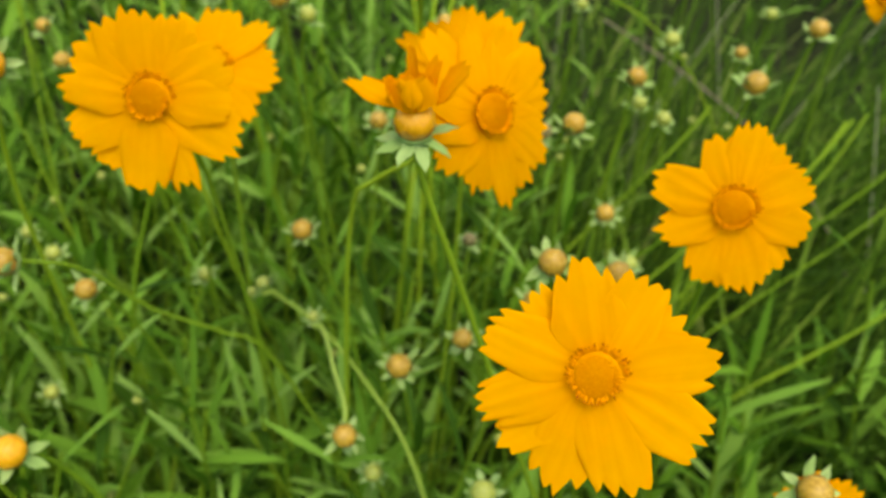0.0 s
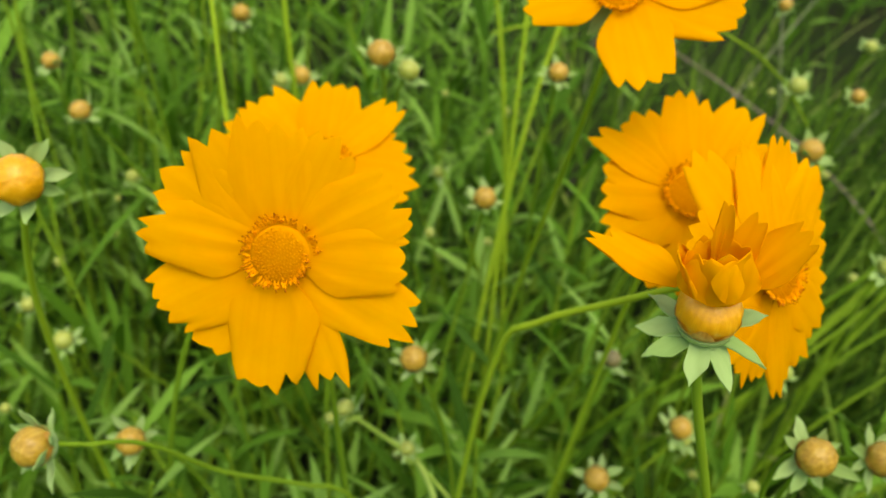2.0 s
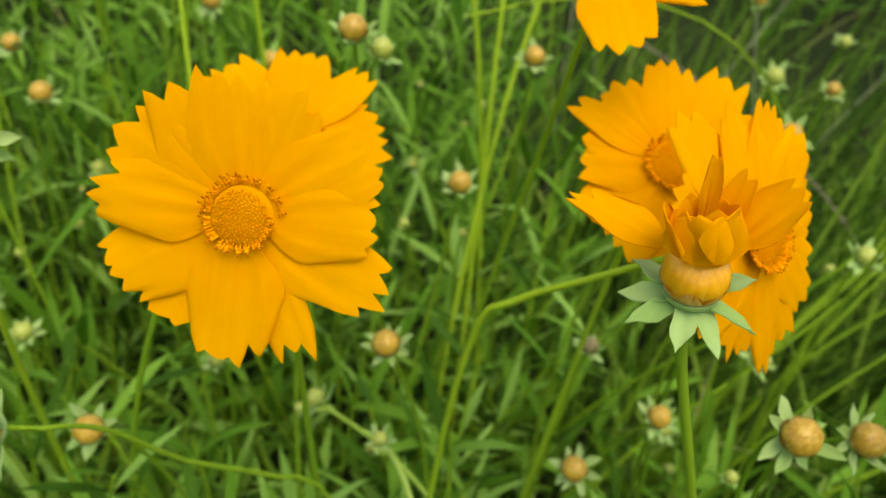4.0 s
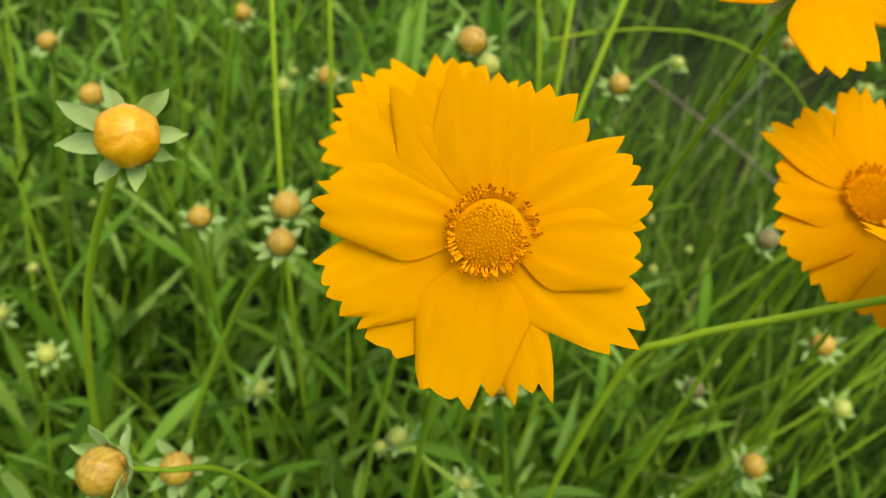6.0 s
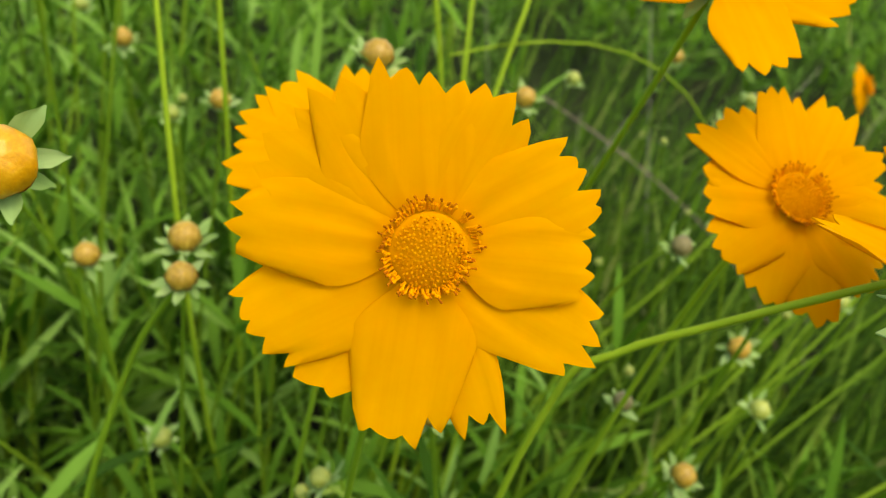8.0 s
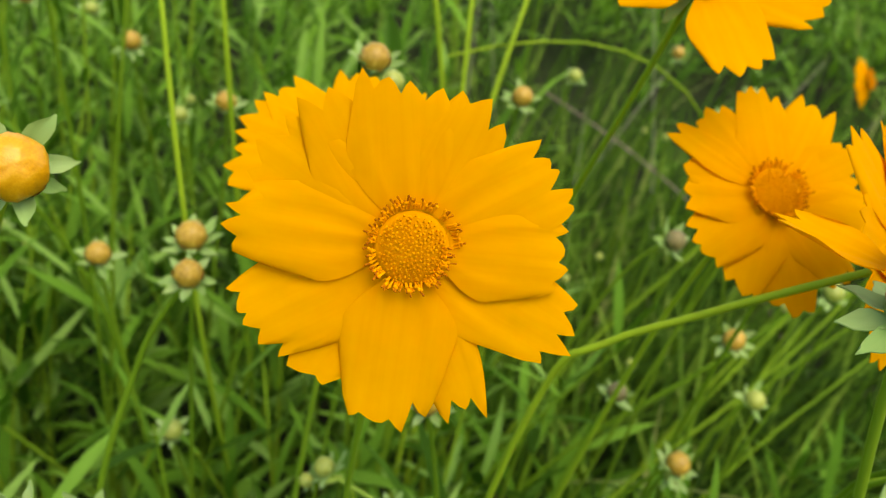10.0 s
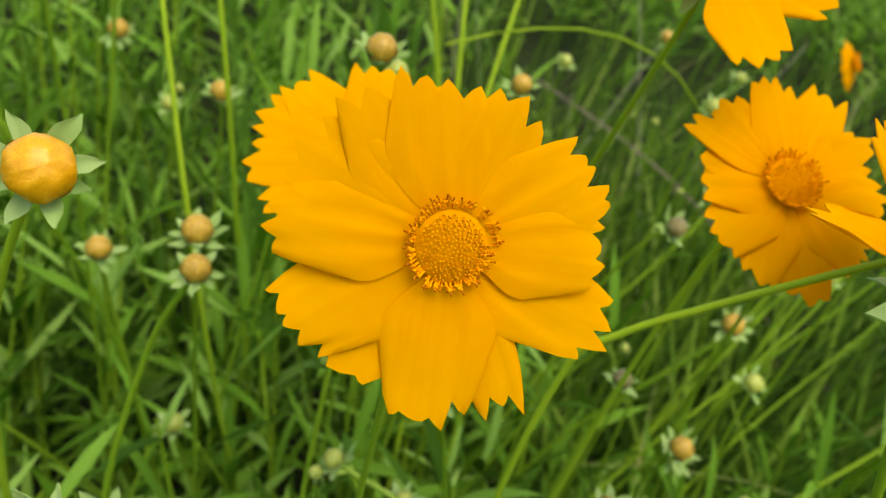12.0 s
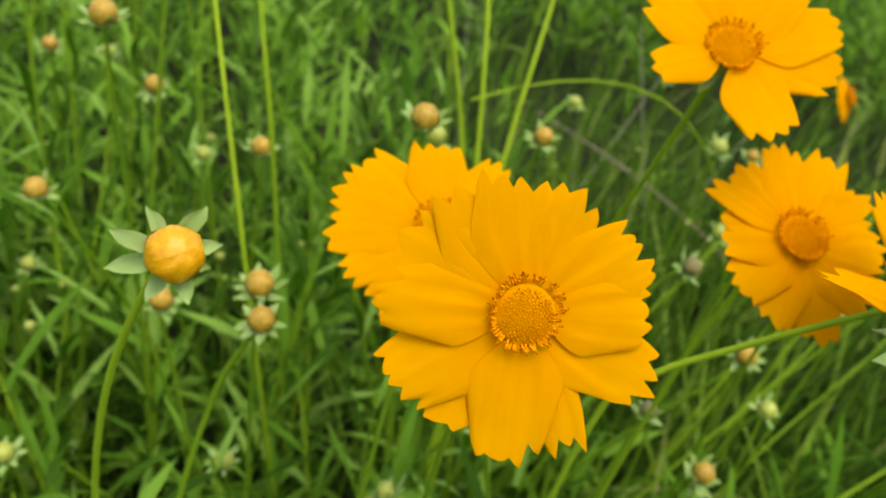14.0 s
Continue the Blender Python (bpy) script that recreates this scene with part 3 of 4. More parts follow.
flower((0.0828, 0.1768, 0.3914), (-0.2, -0.8, 0.55), (
    (85, 24.4, 6, 5, 3, -0.03, 3, 0, 5), (112, 21.7, 6, 3, 4, -0.03, 4, -0.15, 4), (166, 23.3, 6.5, 4, 4, -0.03, 5, -0.15, 5),
    (208, 21.7, 6, 4, 2, -0.03, 5, -0.05, 4), (254, 22.8, 7, 4, 1, -0.04, 4, 0, 3), (286, 22.8, 7, 4, 1, -0.04, 4, 0, 4),
    (317, 20.7, 5.5, 3, 0, -0.04, 4, 0, 2), (350, 20.1, 6, 4, 2, -0.03, 5, -0.1, 3), (32, 21.2, 6.5, 5, 3, -0.03, 5, 0, 4), (62, 21.7, 5, 3, 3, -0.03, 3, 0, 2)),
    (0.1, 0.25, 0), "golden-yellow coreopsis flower with a ring of ten petals", 17, 0.005)

flower((0.111, 0.138, 0.312), (0.1, -0.7, 0.7), (
    (90, 18, 6.5, 4, 20, 0, 4, -0.1, 4), (50, 18, 6, 4, 20, 0, 4, -0.1, 3), (10, 18, 6, 4, 18, 0, 4, -0.1, 4), (140, 18, 6, 4, 20, 0, 4, -0.1, 3), (190, 18, 6, 4, 18, 0, 4, 0, 4),
    (240, 18, 6, 4, 15, 0, 4, 0, 3), (300, 18, 6, 4, 15, 0, 4, 0, 4)),
    (0.12, 0.19, 0), "low golden-yellow coreopsis flower half hidden under a bud", 18)

flower((0.2986, 0.5457, 0.3305), (0.5, -0.65, 0.4), (
    (90, 17, 5.5, 3, -10, -0.1, 4, 0, 3), (45, 17, 5.5, 3, -10, -0.1, 4, 0, 4), (0, 17, 5.5, 3, -10, -0.1, 4, 0, 3), (315, 17, 5.5, 3, -10, -0.1, 4, 0, 4),
    (270, 19, 5.5, 3, -14, -0.1, 4, 0, 3), (225, 17, 5.5, 3, -10, -0.1, 4, 0, 4), (180, 16, 5.5, 3, -10, -0.1, 4, 0, 3), (135, 16, 5.5, 3, -10, -0.1, 4, 0, 4)),
    (0.31, 0.58, 0), "small far golden-yellow coreopsis flower seen from the side", 19)


def opening_bud(centre, base):
    """A bud that has just begun to unfold its first petals over a round base."""
    c = Vector(centre)
    ob = thing("opening_flower_bud", base, "half-open coreopsis bud with upright yellow petals and green sepals", "flower bud")
    m, rad = Matrix.Translation(c) @ pose(0, 0, 0, 4, -3, 0), 0.0053
    part("bud_head", HEADS["ripe"][1], ob, m @ Matrix.Scale(rad, 4))
    for k in range(8):
        part("inner_bract", BRACTS[k % 3], ob, m @ pose(0, 0, 0, 0, 0, 45 * k + 22) @ Matrix.Scale(rad * 1.02, 4))
    for k, (angle, drop) in enumerate(((172, 0), (206, 12), (248, 16), (292, 14), (334, 10), (12, -4), (55, 0), (92, 4), (134, 0))):
        j = m @ pose(0, 0, -0.85 * rad, 0, drop, angle)
        part("sepal", OPEN_SEPALS[k % 3], ob, j @ Matrix.Translation((0.001, 0, 0)))
    calyx(ob, m, rad)
    # angle, length, half width, teeth, outward lean, curl, start from the axis, cup
    unfolding = ((140, 20.5, 4.6, (18.4, 20.6, 20.0), 84, 0.02, 0.5, 0.8), (172, 11.0, 5.0, 3, 24, 0.0, 0.6, 0.8), (112, 9.6, 5.0, 4, 14, 0.0, 0.5, 0.6),
                 (268, 12.6, 6.4, (11.4, 12.8, 12.0), -7, 0.03, 0.86, 1.7), (224, 12.6, 4.8, 3, -1, 0.05, 0.84, 1.3), (86, 18.0, 1.4, 2, 8, 0.03, 0.4, 0.9),
                 (70, 10.4, 5.0, 4, 14, 0.0, 0.5, 0.6), (40, 15.0, 2.4, 2, 30, 0.02, 0.5, 0.9), (12, 17.5, 4.6, 3, 48, 0.03, 0.6, 0.6),
                 (316, 13.0, 4.8, 3, -2, 0.04, 0.84, 1.3))
    for k, (angle, length, half, teeth, lean, curl, start, cup) in enumerate(unfolding):
        me = petal_mesh(length / 1000, half / 1000, teeth if isinstance(teeth, int) else [q / 1000 for q in teeth], 0, curl, 0, cup, 900 + k)
        part("petal", me, ob, m @ pose(0, 0, 0.62 * rad * math.sqrt(1 - start * start), 0, 0, angle) @ Matrix.Translation((start * rad - 0.0005, 0, -0.0009)) @ pose(0, 0, 0, 0, lean - 90, 0))
    stalk(ob, c - Vector((0, 0, 1)) * rad * 0.85, (0, 0, 1), base, 0.0009, 0.0011, 0.03, rise=(0.055, 0.19, 0.26))


opening_bud((0.0004, 0.179, 0.4135), (0.11, 0.21, 0))

# ---------------------------------------------------------------- buds
bud((-0.1243, 0.219, 0.4086), 10.4, (0.25, -0.82, 0.5), (-0.16, 0.33, 0), kind="ripe", turn=12, bend=0.012, rise=(-0.172, 0.262, 0.32), stem=1.2, flare=0.98, stem_mat=STEM_MID)
bud((-0.129, 0.2013, 0.351), 9.8, (-0.6, -0.62, 0.42), (-0.02, 0.275, 0), "ochre", stem=0.9, via=((-0.1177, 0.203, 0.3496), (-0.1129, 0.209, 0.3434), (-0.1077, 0.216, 0.3331), (-0.0969, 0.228, 0.311), (-0.0768, 0.242, 0.2887), (-0.0614, 0.25, 0.2674), (-0.035, 0.266, 0.16)))
bud((-0.1246, 0.2356, 0.3132), 8.6, (-0.2, -0.7, 0.7), (-0.1, 0.29, 0))
bud((-0.1062, 0.3058, 0.3467), 9.2, (0, -0.4, 1), (-0.12, 0.34, 0))
bud((-0.1062, 0.292, 0.3429), 8.4, (0, -0.6, 0.8), (-0.155, 0.3, 0), stem=1.4, via=((-0.1209, 0.2956, 0.3108), (-0.134, 0.2906, 0.2658), (-0.147, 0.29, 0.16)))
bud((-0.1376, 0.3399, 0.3194), 8.4, (0.1, -0.5, 1), (-0.11, 0.38, 0))
bud((-0.046, 0.2556, 0.3287), 8.4, (-0.3, -0.4, 1), (-0.02, 0.29, 0), rise=(-0.025, 0.275, 0.22))
bud((0.0188, 0.2752, 0.3121), 6.4, (0, -0.4, 1), (0.0, 0.3, 0), "dark")
bud((0.0169, 0.258, 0.273), 9.0, (-0.3, -0.6, 0.8), (0.05, 0.28, 0), rise=(0.05, 0.27, 0.21))
bud((0.0473, 0.2727, 0.2826), 8.4, (0.2, -0.5, 0.9), (0.0, 0.31, 0), rise=(0.01, 0.29, 0.2))
bud((0.0522, 0.279, 0.271), 7.4, (-0.2, -0.7, 0.7), (0.07, 0.3, 0), "green")
bud((0.041, 0.1956, 0.3596), 9.0, (-0.05, -0.75, 0.75), (0.06, 0.22, 0), turn=20, rise=(0.06, 0.21, 0.25))
bud((0.0634, 0.204, 0.3495), 8.6, (0.3, -0.7, 0.75), (0.08, 0.25, 0), rise=(0.075, 0.23, 0.26))
bud((-0.0583, 0.3144, 0.398), 9.0, (-0.1, -0.4, 1), (-0.05, 0.36, 0))
bud((-0.05, 0.330, 0.386), 7.6, (0.4, -0.4, 0.8), (-0.02, 0.37, 0), "green")
bud((-0.022, 0.3282, 0.3392), 8.6, (0, -0.4, 1), (-0.045, 0.34, 0), rise=(-0.045, 0.335, 0.25))
bud((0.0066, 0.3751, 0.3677), 8.2, (0, -0.5, 1), (0.01, 0.42, 0))
bud((0.0811, 0.3106, 0.3038), 8.6, (-0.3, -0.6, 0.8), (0.1, 0.34, 0))
bud((0.0899, 0.3292, 0.3621), 9.0, (0, -0.4, 1), (0.06, 0.38, 0))
bud((0.0955, 0.340, 0.345), 7.4, (0.3, -0.4, 1), (0.09, 0.38, 0), "green")
bud((0.1307, 0.302, 0.3721), 10.0, (0, -0.35, 1), (0.12, 0.36, 0), turn=15)
bud((0.0549, 0.2687, 0.3692), 9.0, (0.1, -0.3, 1), (0.07, 0.33, 0))
bud((-0.0067, 0.2102, 0.3019), 9.4, (0.05, -0.7, 0.8), (0.02, 0.24, 0))
bud((-0.0264, 0.2015, 0.2746), 9.2, (0.1, -0.75, 0.55), (-0.0435, 0.264, 0.2725), stem=1.0, stem_mat=STEM_PALE, via=((-0.0283, 0.211, 0.2775), (-0.034, 0.238, 0.2755)))
bud((-0.1181, 0.1578, 0.314), 10.4, (0.2, -0.7, 0.8), (-0.1, 0.2, 0), "ripe", rise=(-0.09, 0.19, 0.26), stem=1.2)
bud((-0.019, 0.22, 0.232), 8.0, (0, -0.6, 0.8), (0, 0.24, 0), "green")
bud((0.0235, 0.1782, 0.274), 9.3, (0, -0.6, 0.8), (0.03, 0.2, 0), "green")
bud((-0.183, 0.2828, 0.2101), 8.0, (0.2, -0.6, 0.8), (-0.16, 0.3, 0), "green")
bud((-0.2118, 0.4273, 0.3422), 8.4, (0, -0.4, 1), None)
bud((-0.1802, 0.375, 0.3445), 8.8, (-0.3, -0.4, 0.9), (-0.12, 0.4, 0), rise=(-0.13, 0.39, 0.27), stem=1.2)
bud((-0.2307, 0.3839, 0.2361), 8.0, (0, -0.5, 0.9), None, "green")
bud((-0.0346, 0.48, 0.26), 7.4, (0, -0.5, 1), None, "green")
bud((0.094, 0.3033, 0.2811), 8.0, (0.2, -0.5, 0.8), None, "green")
bud((0.1911, 0.4858, 0.3122), 8.4, (0, -0.5, 1), None)
bud((0.2392, 0.5747, 0.3065), 9.0, (0, -0.5, 1), None, "green")
bud((0.1795, 0.5804, 0.3294), 9.0, (0, -0.4, 1), None)
bud((0.1337, 0.4406, 0.337), 9.4, (0, -0.4, 1), None, "green")
bud((0.1454, 0.3426, 0.3029), 9.0, (0.1, -0.3, 1), (0.14, 0.36, 0), "green")
bud((-0.1521, 0.3698, 0.4089), 9.4, (0, -0.3, 1), (-0.15, 0.41, 0), turn=30)
bud((-0.2072, 0.571, 0.3362), 9.0, (0, -0.4, 1), None)
bud((-0.1862, 0.6339, 0.3138), 9.0, (0, -0.4, 1), None, "green")
bud((-0.2206, 0.5127, 0.2308), 8.4, (0, -0.5, 1), None, "green")
bud((-0.1269, 0.5212, 0.2939), 8.6, (0, -0.5, 1), None, "green")
bud((-0.1004, 0.4269, 0.3394), 9.0, (0, -0.4, 1), None)
bud((-0.1525, 0.5494, 0.3225), 11.0, (0, -0.4, 1), None)
bud((0.0989, 0.5494, 0.3197), 9.0, (0, -0.4, 1), None, "green")
bud((-0.1976, 0.3456, 0.2491), 8.6, (0, -0.5, 1), None, "green")
bud((-0.1181, 0.343, 0.2392), 8.4, (0, -0.5, 1), None, "green")
bud((0.1295, 0.4129, 0.3015), 8.8, (0.2, -0.5, 1), None, "green")
bud((0.1776, 0.3626, 0.3728), 9.4, (0, -0.4, 1), None)
# a forked stalk with two young buds above and a riper one hanging from its fork
FORK = (-0.0435, 0.264, 0.2725)
bud((-0.0686, 0.2727, 0.289), 6.6, (-0.6, 0.3, 0.6), (0.03, 0.2, 0), "green", stem=1.15, stem_mat=STEM_PALE, flare=1.2, via=(FORK, (-0.0222, 0.2415, 0.2581), (-0.0015, 0.2212, 0.2294), (0.02, 0.204, 0.14)))
bud((-0.0735, 0.272, 0.2845), 4.6, (-0.7, -0.3, 0.4), (-0.063, 0.2713, 0.2853), "green", stem=1.2, stem_mat=STEM_PALE, sepals=5, via=((-0.0685, 0.2715, 0.285),))
bud((-0.0472, 0.2665, 0.2765), 5.2, (-0.1, -0.3, 0.9), FORK, "green", stem=1.6, stem_mat=STEM_PALE, flare=1.2, via=((-0.046, 0.2655, 0.2735),))
bud((0.1022, 0.1306, 0.3377), 9.4, (0.05, -0.55, 0.8), (0.11, 0.18, 0))
bud((0.0509, 0.3194, 0.3399), 8.0, (0.4, -0.6, 0.6), None, "dark")

_t = random.Random(77)
for _ in range(34):
    y = _t.uniform(0.24, 0.6)
    bud((_t.uniform(-0.12 - 0.3 * y, 0.05 + 0.3 * y), y, _t.uniform(0.17, 0.26) if y < 0.35 else _t.uniform(0.2, 0.3)), _t.uniform(3.6, 5.6), (_t.uniform(-0.4, 0.4), -0.4, 1), None, "green", sepals=6, stem=0.9, flare=0.7)

# ---------------------------------------------------------------- tall bare stems, a bent blade and dry twigs
def tall_stem(low, high, base, r=0.0011, mat=STEM):
    """A smooth stem that rises out of the bed past low and high."""
    low, high, base = Vector(low), Vector(high), Vector(base)
    ob = thing("tall_plant", base, "tall plant with a bare bright green stem", "plant", "tall bare plants")
    d = (high - low)
    pts = bezier((base, low - d * 0.9, low, low.lerp(high, 0.5)), 10) + bezier((low.lerp(high, 0.5), high, high + d * 0.5, high + d * 0.9 + Vector((0, 0.01, 0))), 8)[1:]
    v, f = tube([p - ob.location for p in pts], 1.2 * r, 0.9 * r)
    s = new("stem", mesh_of("stem", v, f, mat))
    s.parent = ob


tall_stem((-0.1097, 0.3243, 0.3393), (-0.1179, 0.3554, 0.418), (-0.08, 0.46, 0), 0.0008, STEM_MID)
tall_stem((-0.0981, 0.3873, 0.3605), (-0.1022, 0.4041, 0.4069), (-0.08, 0.5, 0), 0.0009, STEM_MID)
tall_stem((-0.0081, 0.4334, 0.343), (-0.0188, 0.4472, 0.4013), (0.01, 0.41, 0), 0.0011, STEM_MID)
tall_stem((-0.0011, 0.4291, 0.3393), (0.0044, 0.4626, 0.3989), (-0.01, 0.4, 0), 0.0011, STEM_MID)
tall_stem((0.0029, 0.4064, 0.3438), (0.0258, 0.4366, 0.4067), (-0.03, 0.37, 0), 0.001, STEM_MID)
_s = random.Random(8)
for _ in range(16):
    x, y = _s.uniform(-0.3, 0.12), _s.uniform(0.6, 1.1)
    lx, ly = x + _s.uniform(-0.02, 0.02), y + _s.uniform(-0.02, 0.02)
    tall_stem((x, y, 0.26), (lx, ly, 0.36), (x + _s.uniform(-0.02, 0.02), y - 0.02, 0), _s.uniform(0.0007, 0.0011))

for _ in range(9):
    x, y = _s.uniform(-0.34, -0.12), _s.uniform(0.42, 0.62)
    tall_stem((x, y, 0.24), (x + _s.uniform(-0.015, 0.015), y + _s.uniform(0.0, 0.03), 0.34), (x + _s.uniform(-0.02, 0.02), y - 0.02, 0), _s.uniform(0.0007, 0.001))

for _ in range(9):
    x, y = _s.uniform(0.03, 0.2), _s.uniform(0.3, 0.45)
    z = _s.uniform(0.15, 0.2)
    tall_stem((x, y, z), (x + _s.uniform(0.03, 0.06), y + _s.uniform(-0.01, 0.02), z + _s.uniform(0.04, 0.06)), (x - _s.uniform(0.06, 0.1), y - 0.02, 0), _s.uniform(0.0007, 0.0012))


def twig(name, points, r0, r1, mat, label, category):
    v, f = tube(bezier(points, 14), r0, r1, 7)
    tagged(new(name, mesh_of(name, v, f, mat)), label, category)


twig("bent_stem", ((0.24, 0.5, -0.005), (0.22, 0.5, 0.36), (0.07, 0.42, 0.395), (-0.018, 0.3985, 0.373)), 0.00075, 0.0005, STEM_MID, "thin pale green stem bent over in an arch", "stem")
twig("dry_twig", ((0.4, 0.58, -0.005), (0.36, 0.61, 0.14), (0.26, 0.655, 0.2), (0.15, 0.73, 0.245)), 0.0014, 0.0008, DRY, "grey-brown dry twig among the leaves", "twig")

# pale withered grass stalks that cross one another in the open corner of the bed
STRAW = green_material("straw_grey_green", [(0.0, (0.26, 0.28, 0.15)), (1.0, (0.42, 0.42, 0.27))], 0.7, 0.0, 0.3, 200, (1, 1, 0.1))
_d = random.Random(15)
for _ in range(9):
    x, y, a = _d.uniform(0.12, 0.4), _d.uniform(0.55, 0.9), _d.uniform(-0.5, 2.4)
    d, h = Vector((math.cos(a), 0.5 * math.sin(a), 0)), _d.uniform(0.2, 0.32)
    foot, tip = Vector((x, y, -0.005)), Vector((x, y, h)) + d * _d.uniform(0.08, 0.2)
    twig("withered_stalk", (foot, foot.lerp(tip, 0.35) + Vector((0, 0, 0.01)), foot.lerp(tip, 0.7) + Vector((0, 0, 0.008)), tip), 0.0009, 0.0005, STRAW, "pale grey-green withered grass stalk leaning over", "stalk")

# ---------------------------------------------------------------- leafy plants
def leaf_mesh(length, half, arch, fold, sway, seed):
    """A narrow lance-shaped leaf along x that arches over, with a sunken midrib."""
    r = random.Random(seed)
    ph = r.uniform(0, 6)

    def place(u, s):
        w = half * (0.3 + 0.7 * math.sin(math.pi * min(1.0, 0.1 + 0.72 * s))) * (1 - max(0.0, (s - 0.5) / 0.5) ** 1.8 * 0.97)
        a = arch * s
        x = length * (math.sin(a) / arch if abs(arch) > 1e-3 else s)
        z = -length * ((1 - math.cos(a)) / arch if abs(arch) > 1e-3 else 0)
        return x, u * w + sway * length * s * s, z + fold * w * abs(u) + 0.0008 * math.sin(ph + 7 * s + u)

    v, f = sheet([-1, 0, 1], [0, 0.12, 0.27, 0.45, 0.62, 0.8, 0.93, 1.0], place, 0.0003)
    return v, f


_r = random.Random(5)
LEAF_SHAPES = [leaf_mesh(0.1, _r.uniform(0.0042, 0.0072), _r.uniform(0.06, 0.65), _r.uniform(0.15, 0.5), _r.uniform(-0.15, 0.15), 300 + k) for k in range(14)]
LEAVES = [mesh_of("leaf", v, f, LEAF) for v, f in LEAF_SHAPES]


def plant_plan(r, base, height, pairs, leaf_size=0.6):
    """The stalks and leaf poses of one leafy shoot."""
    lean = Vector((r.uniform(-0.25, 0.25), r.uniform(-0.25, 0.25), 1)).normalized()
    tip = Vector(base) + lean * height
    mid = Vector(base) + Vector((r.uniform(-0.01, 0.01), r.uniform(-0.01, 0.01), height * 0.5))
    pts = bezier((Vector(base), mid, mid, tip), 8)
    leaves, turn = [], r.uniform(0, 360)
    for k in range(pairs):
        h = 1 - (1 - (k + 0.8) / pairs) * 0.9
        p = pts[0].lerp(pts[-1], 0) if h <= 0 else pts[min(8, int(h * 8))].lerp(pts[min(8, int(h * 8) + 1)], h * 8 - int(h * 8))
        turn += 90 + r.uniform(-25, 25)
        for side in (0, 180):
            size = leaf_size * r.uniform(0.6, 1.15) * (1.15 - 0.5 * h)
            up = r.uniform(16, 62) + 16 * h
            leaves.append((r.randrange(len(LEAF_SHAPES)), Matrix.Translation(p) @ pose(0, 0, 0, r.uniform(-25, 25), -up, turn + side + r.uniform(-15, 15)) @ Matrix.Diagonal((size, size * r.uniform(0.8, 1.15), size, 1))))
    return pts, leaves


def leafy_shoot(pts, leaves):
    """One leafy shoot with its stalk and each leaf."""
    ob = thing("leafy_shoot", pts[0], "green leafy shoot with narrow lance-shaped leaves", "plant", "leafy shoots of the flower bed")
    v, f = tube([p - ob.location for p in pts], 0.0013, 0.0007, 6)
    s = new("stalk", mesh_of("stalk", v, f, STEM))
    s.parent = ob
    for k, m in leaves:
        part("leaf", LEAVES[k], ob, m)


def shoot_height(r, x, y):
    if abs(x) < 0.4 and y < 0.17:
        return r.uniform(0.08, 0.13) if y > -0.5 else r.uniform(0.14, 0.24)
    if y < 0.22:
        return r.uniform(0.14, 0.21)
    if y < 0.38:
        return r.uniform(0.18, 0.26) if x < 0.02 else r.uniform(0.15, 0.24)
    if x > 0.07:
        return r.uniform(0.09, 0.2)
    return r.uniform(0.23, 0.35)


def coarse_leaf(length, half, arch):
    """A light version of the leaf for the far parts of the bed."""
    v, f = [], []
    for j in range(5):
        q = j / 4
        w = half * math.sin(math.pi * min(1.0, 0.15 + 0.75 * q)) * (1 - max(0.0, (q - 0.5) / 0.5) ** 2 * 0.95)
        a = arch * q
        v += [Vector((length * math.sin(a) / arch, u * w, -length * (1 - math.cos(a)) / arch + 0.3 * w * abs(u))) for u in (-1, 0, 1)]
    for j in range(4):
        f += [(3 * j, 3 * j + 1, 3 * j + 4, 3 * j + 3), (3 * j + 1, 3 * j + 2, 3 * j + 5, 3 * j + 4)]
    return v, f


COARSE = [coarse_leaf(0.1, 0.0055 + 0.0007 * (k % 5), 0.2 + 0.2 * (k % 5)) for k in range(14)]


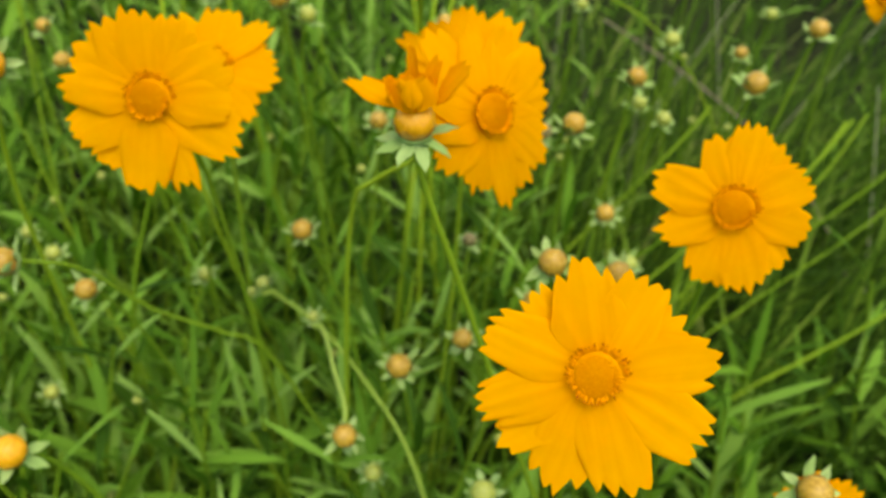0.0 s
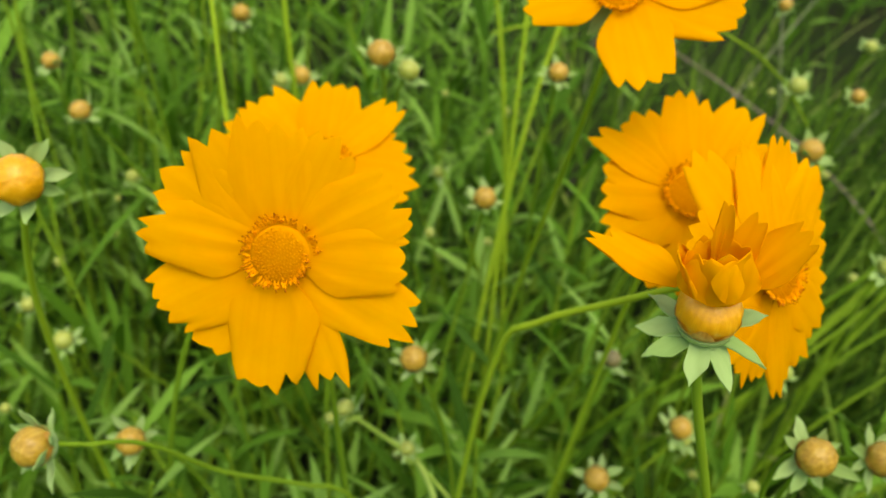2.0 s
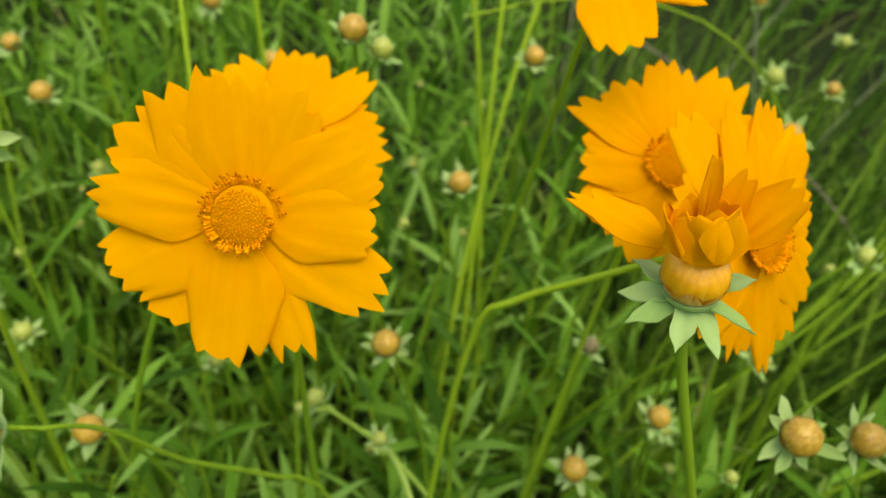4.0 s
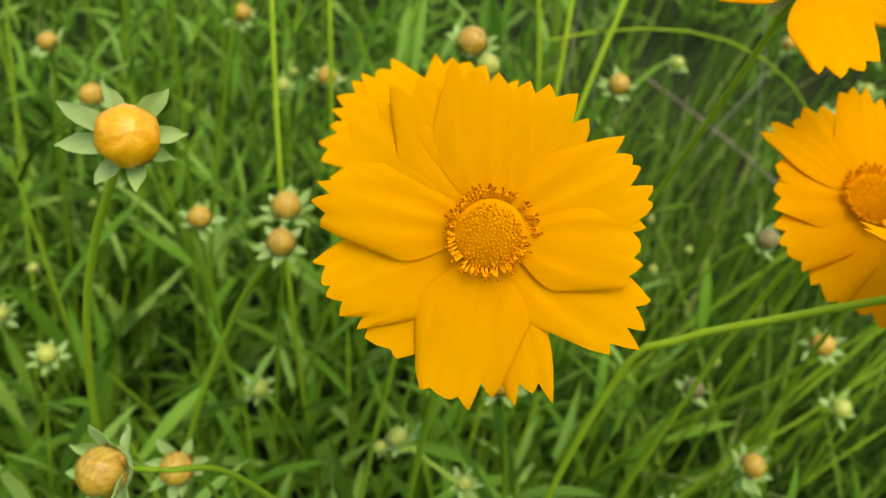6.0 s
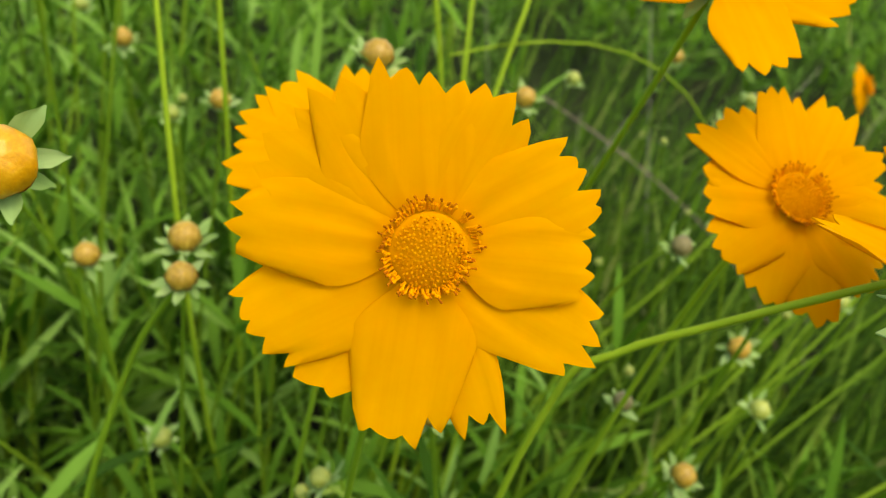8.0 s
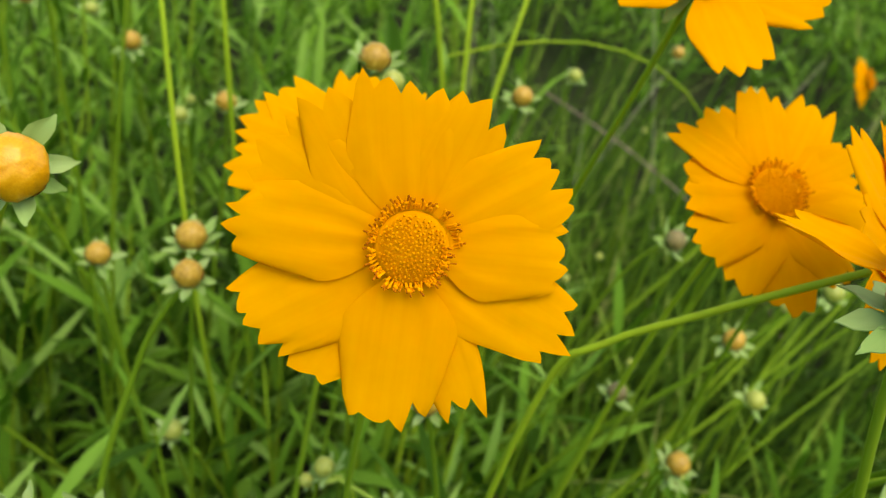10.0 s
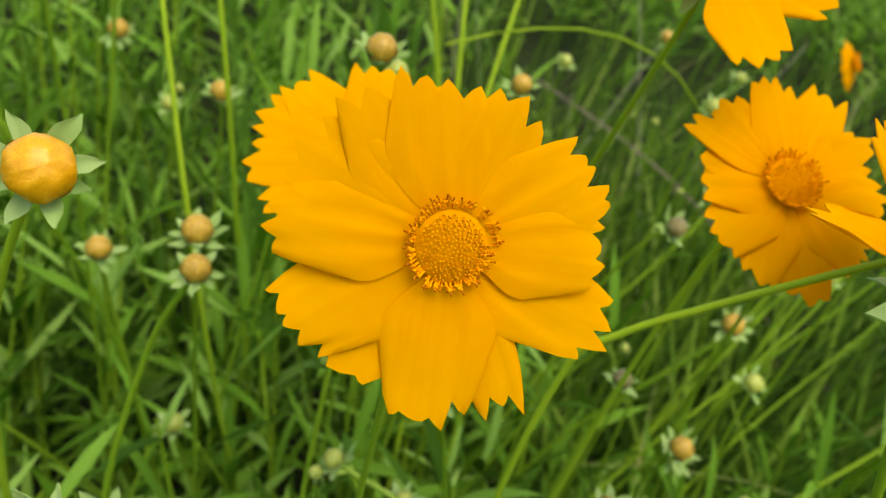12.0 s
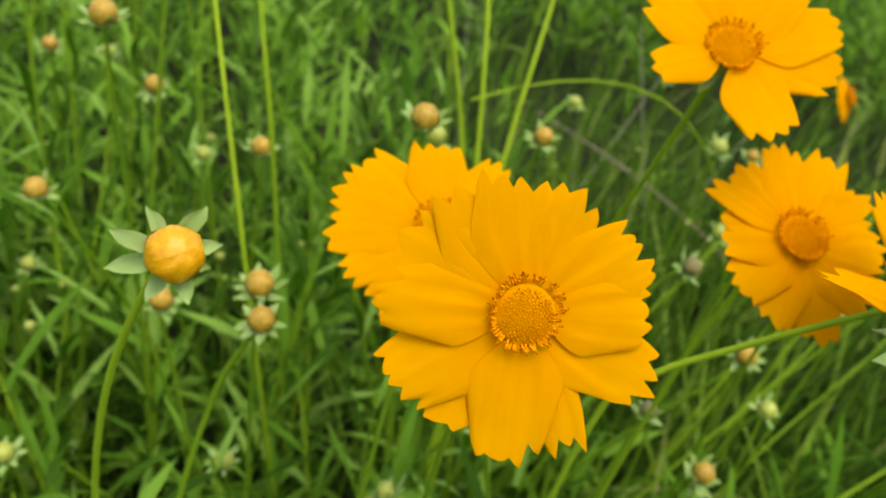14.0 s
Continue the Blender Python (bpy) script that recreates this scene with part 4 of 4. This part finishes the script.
def leafy_plants():
    r = random.Random(21)
    chunks, count, faces = [], 0, []

    def add(v, f, m=None):
        nonlocal count
        a = np.array(v)
        if m is not None:
            m = np.array(m)
            a = a @ m[:3, :3].T + m[:3, 3]
        chunks.append(a)
        faces.extend(tuple(i + count for i in q) for q in f)
        count += len(a)

    # a thicker tuft of young shoots in the near part of the bed
    for _ in range(100):
        bx, by = r.uniform(-0.3, 0.0), r.uniform(0.175, 0.34)
        leafy_shoot(*plant_plan(r, (bx, by, -0.008), r.uniform(0.13, 0.25) if by < 0.24 else r.uniform(0.16, 0.28), 8, 0.66))
    y = -1.8
    while y < 3.6:
        x = -3.0
        row = 0.039 if 0.0 <= y < 0.75 else 0.075
        while x < 3.2:
            close = -0.26 - 0.42 * y < x < 0.24 + 0.8 * y and 0.0 <= y < 0.9
            step = (row if x > 0 else 0.92 * row) if close else 0.08
            bx, by = x + r.uniform(-0.5, 0.5) * step, y + r.uniform(-0.5, 0.5) * row
            x += step
            if not close and row < 0.05 and r.random() < 0.5:
                continue
            # the bed has an uneven outline and thins out at its edge
            edge = math.hypot((bx - 0.1) / 2.9, (by - 0.9) / 2.6) + 0.18 * noise.noise((1.3 * bx, 1.3 * by, 7))
            if edge > 1 or (edge > 0.85 and r.random() < 0.5):
                continue
            # the far side of the bed is thinner and shows dark earth
            thin_out = (bx - 0.03 + 0.06 * noise.noise((9 * bx, 9 * by, 2))) / 0.12 * max(0.0, 1.3 - 0.6 * abs(by - 0.7) / 0.7) * max(0.0, 1.3 - bx)
            if by > 0.25 and r.random() < min(0.93 if 0.03 < bx < 1.0 and 0.4 < by < 1.5 else 0.25, 1.6 * thin_out):
                continue
            pts, leaves = plant_plan(r, (bx, by, -0.008), shoot_height(r, bx, by), r.randint(7, 9) if by < 1.0 else 6, 0.7 if by < 1.0 else 0.85)
            if 0.2 < by < 0.5 and -0.3 < bx < 0.3:
                leafy_shoot(pts, leaves)
                continue
            if close:
                add(*tube(pts, 0.0013, 0.0007, 5))
            else:
                add(*tube(pts[::4], 0.0013, 0.0007, 3))
            for k, m in leaves:
                add(*(LEAF_SHAPES if close else COARSE)[k], m)
        y += row
    me = bpy.data.meshes.new("meadow_foliage")
    me.from_pydata(np.concatenate(chunks).tolist(), [], faces)
    me.materials.append(LEAF)
    me.polygons.foreach_set("use_smooth", [True] * len(me.polygons))
    me.set_sharp_from_angle(angle=radians(55))
    tagged(new("meadow_foliage", me), "dense green lance-shaped leaves of the flower bed", "foliage", kind="stuff")


leafy_plants()


def grass():
    """Long narrow blades among the shoots."""
    r = random.Random(33)
    verts, faces = [], []
    for n in range(2950):
        y = 0.2 + 2.6 * r.random() ** 1.5
        x = r.uniform(-0.3 - 0.7 * y, 0.3 + 0.9 * y)
        if n > 2100:
            # a thick drift of leaning blades on one side
            x, y = r.uniform(0.03, 0.5), r.uniform(0.2, 0.85)
        if x < 0.04 and r.random() < 0.45:
            continue
        length = r.uniform(0.14, 0.28) * (1.0 if y < 0.35 else 1.25)
        half, az = r.uniform(0.0009, 0.0028), r.uniform(-180, 180) if x < 0.03 else r.gauss(25, 42)
        arch = r.uniform(0.2, 1.1)
        m = pose(x, y, -0.008, 0, -r.uniform(62, 86) if x < 0.03 else -r.uniform(52, 76), az)
        o = len(verts)
        for j in range(8):
            s = j / 7
            w = half * (1 - s ** 2.2 * 0.95)
            a = arch * s
            px, pz = length * math.sin(a) / arch, -length * (1 - math.cos(a)) / arch
            for u, dz in ((-1, 0.35), (0, 0), (1, 0.35)):
                verts.append(m @ Vector((px, u * w, pz + dz * w)))
        for j in range(7):
            for k in range(2):
                a = o + j * 3 + k
                faces.append((a, a + 1, a + 4, a + 3))
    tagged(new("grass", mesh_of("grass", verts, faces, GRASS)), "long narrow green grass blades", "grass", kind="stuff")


grass()
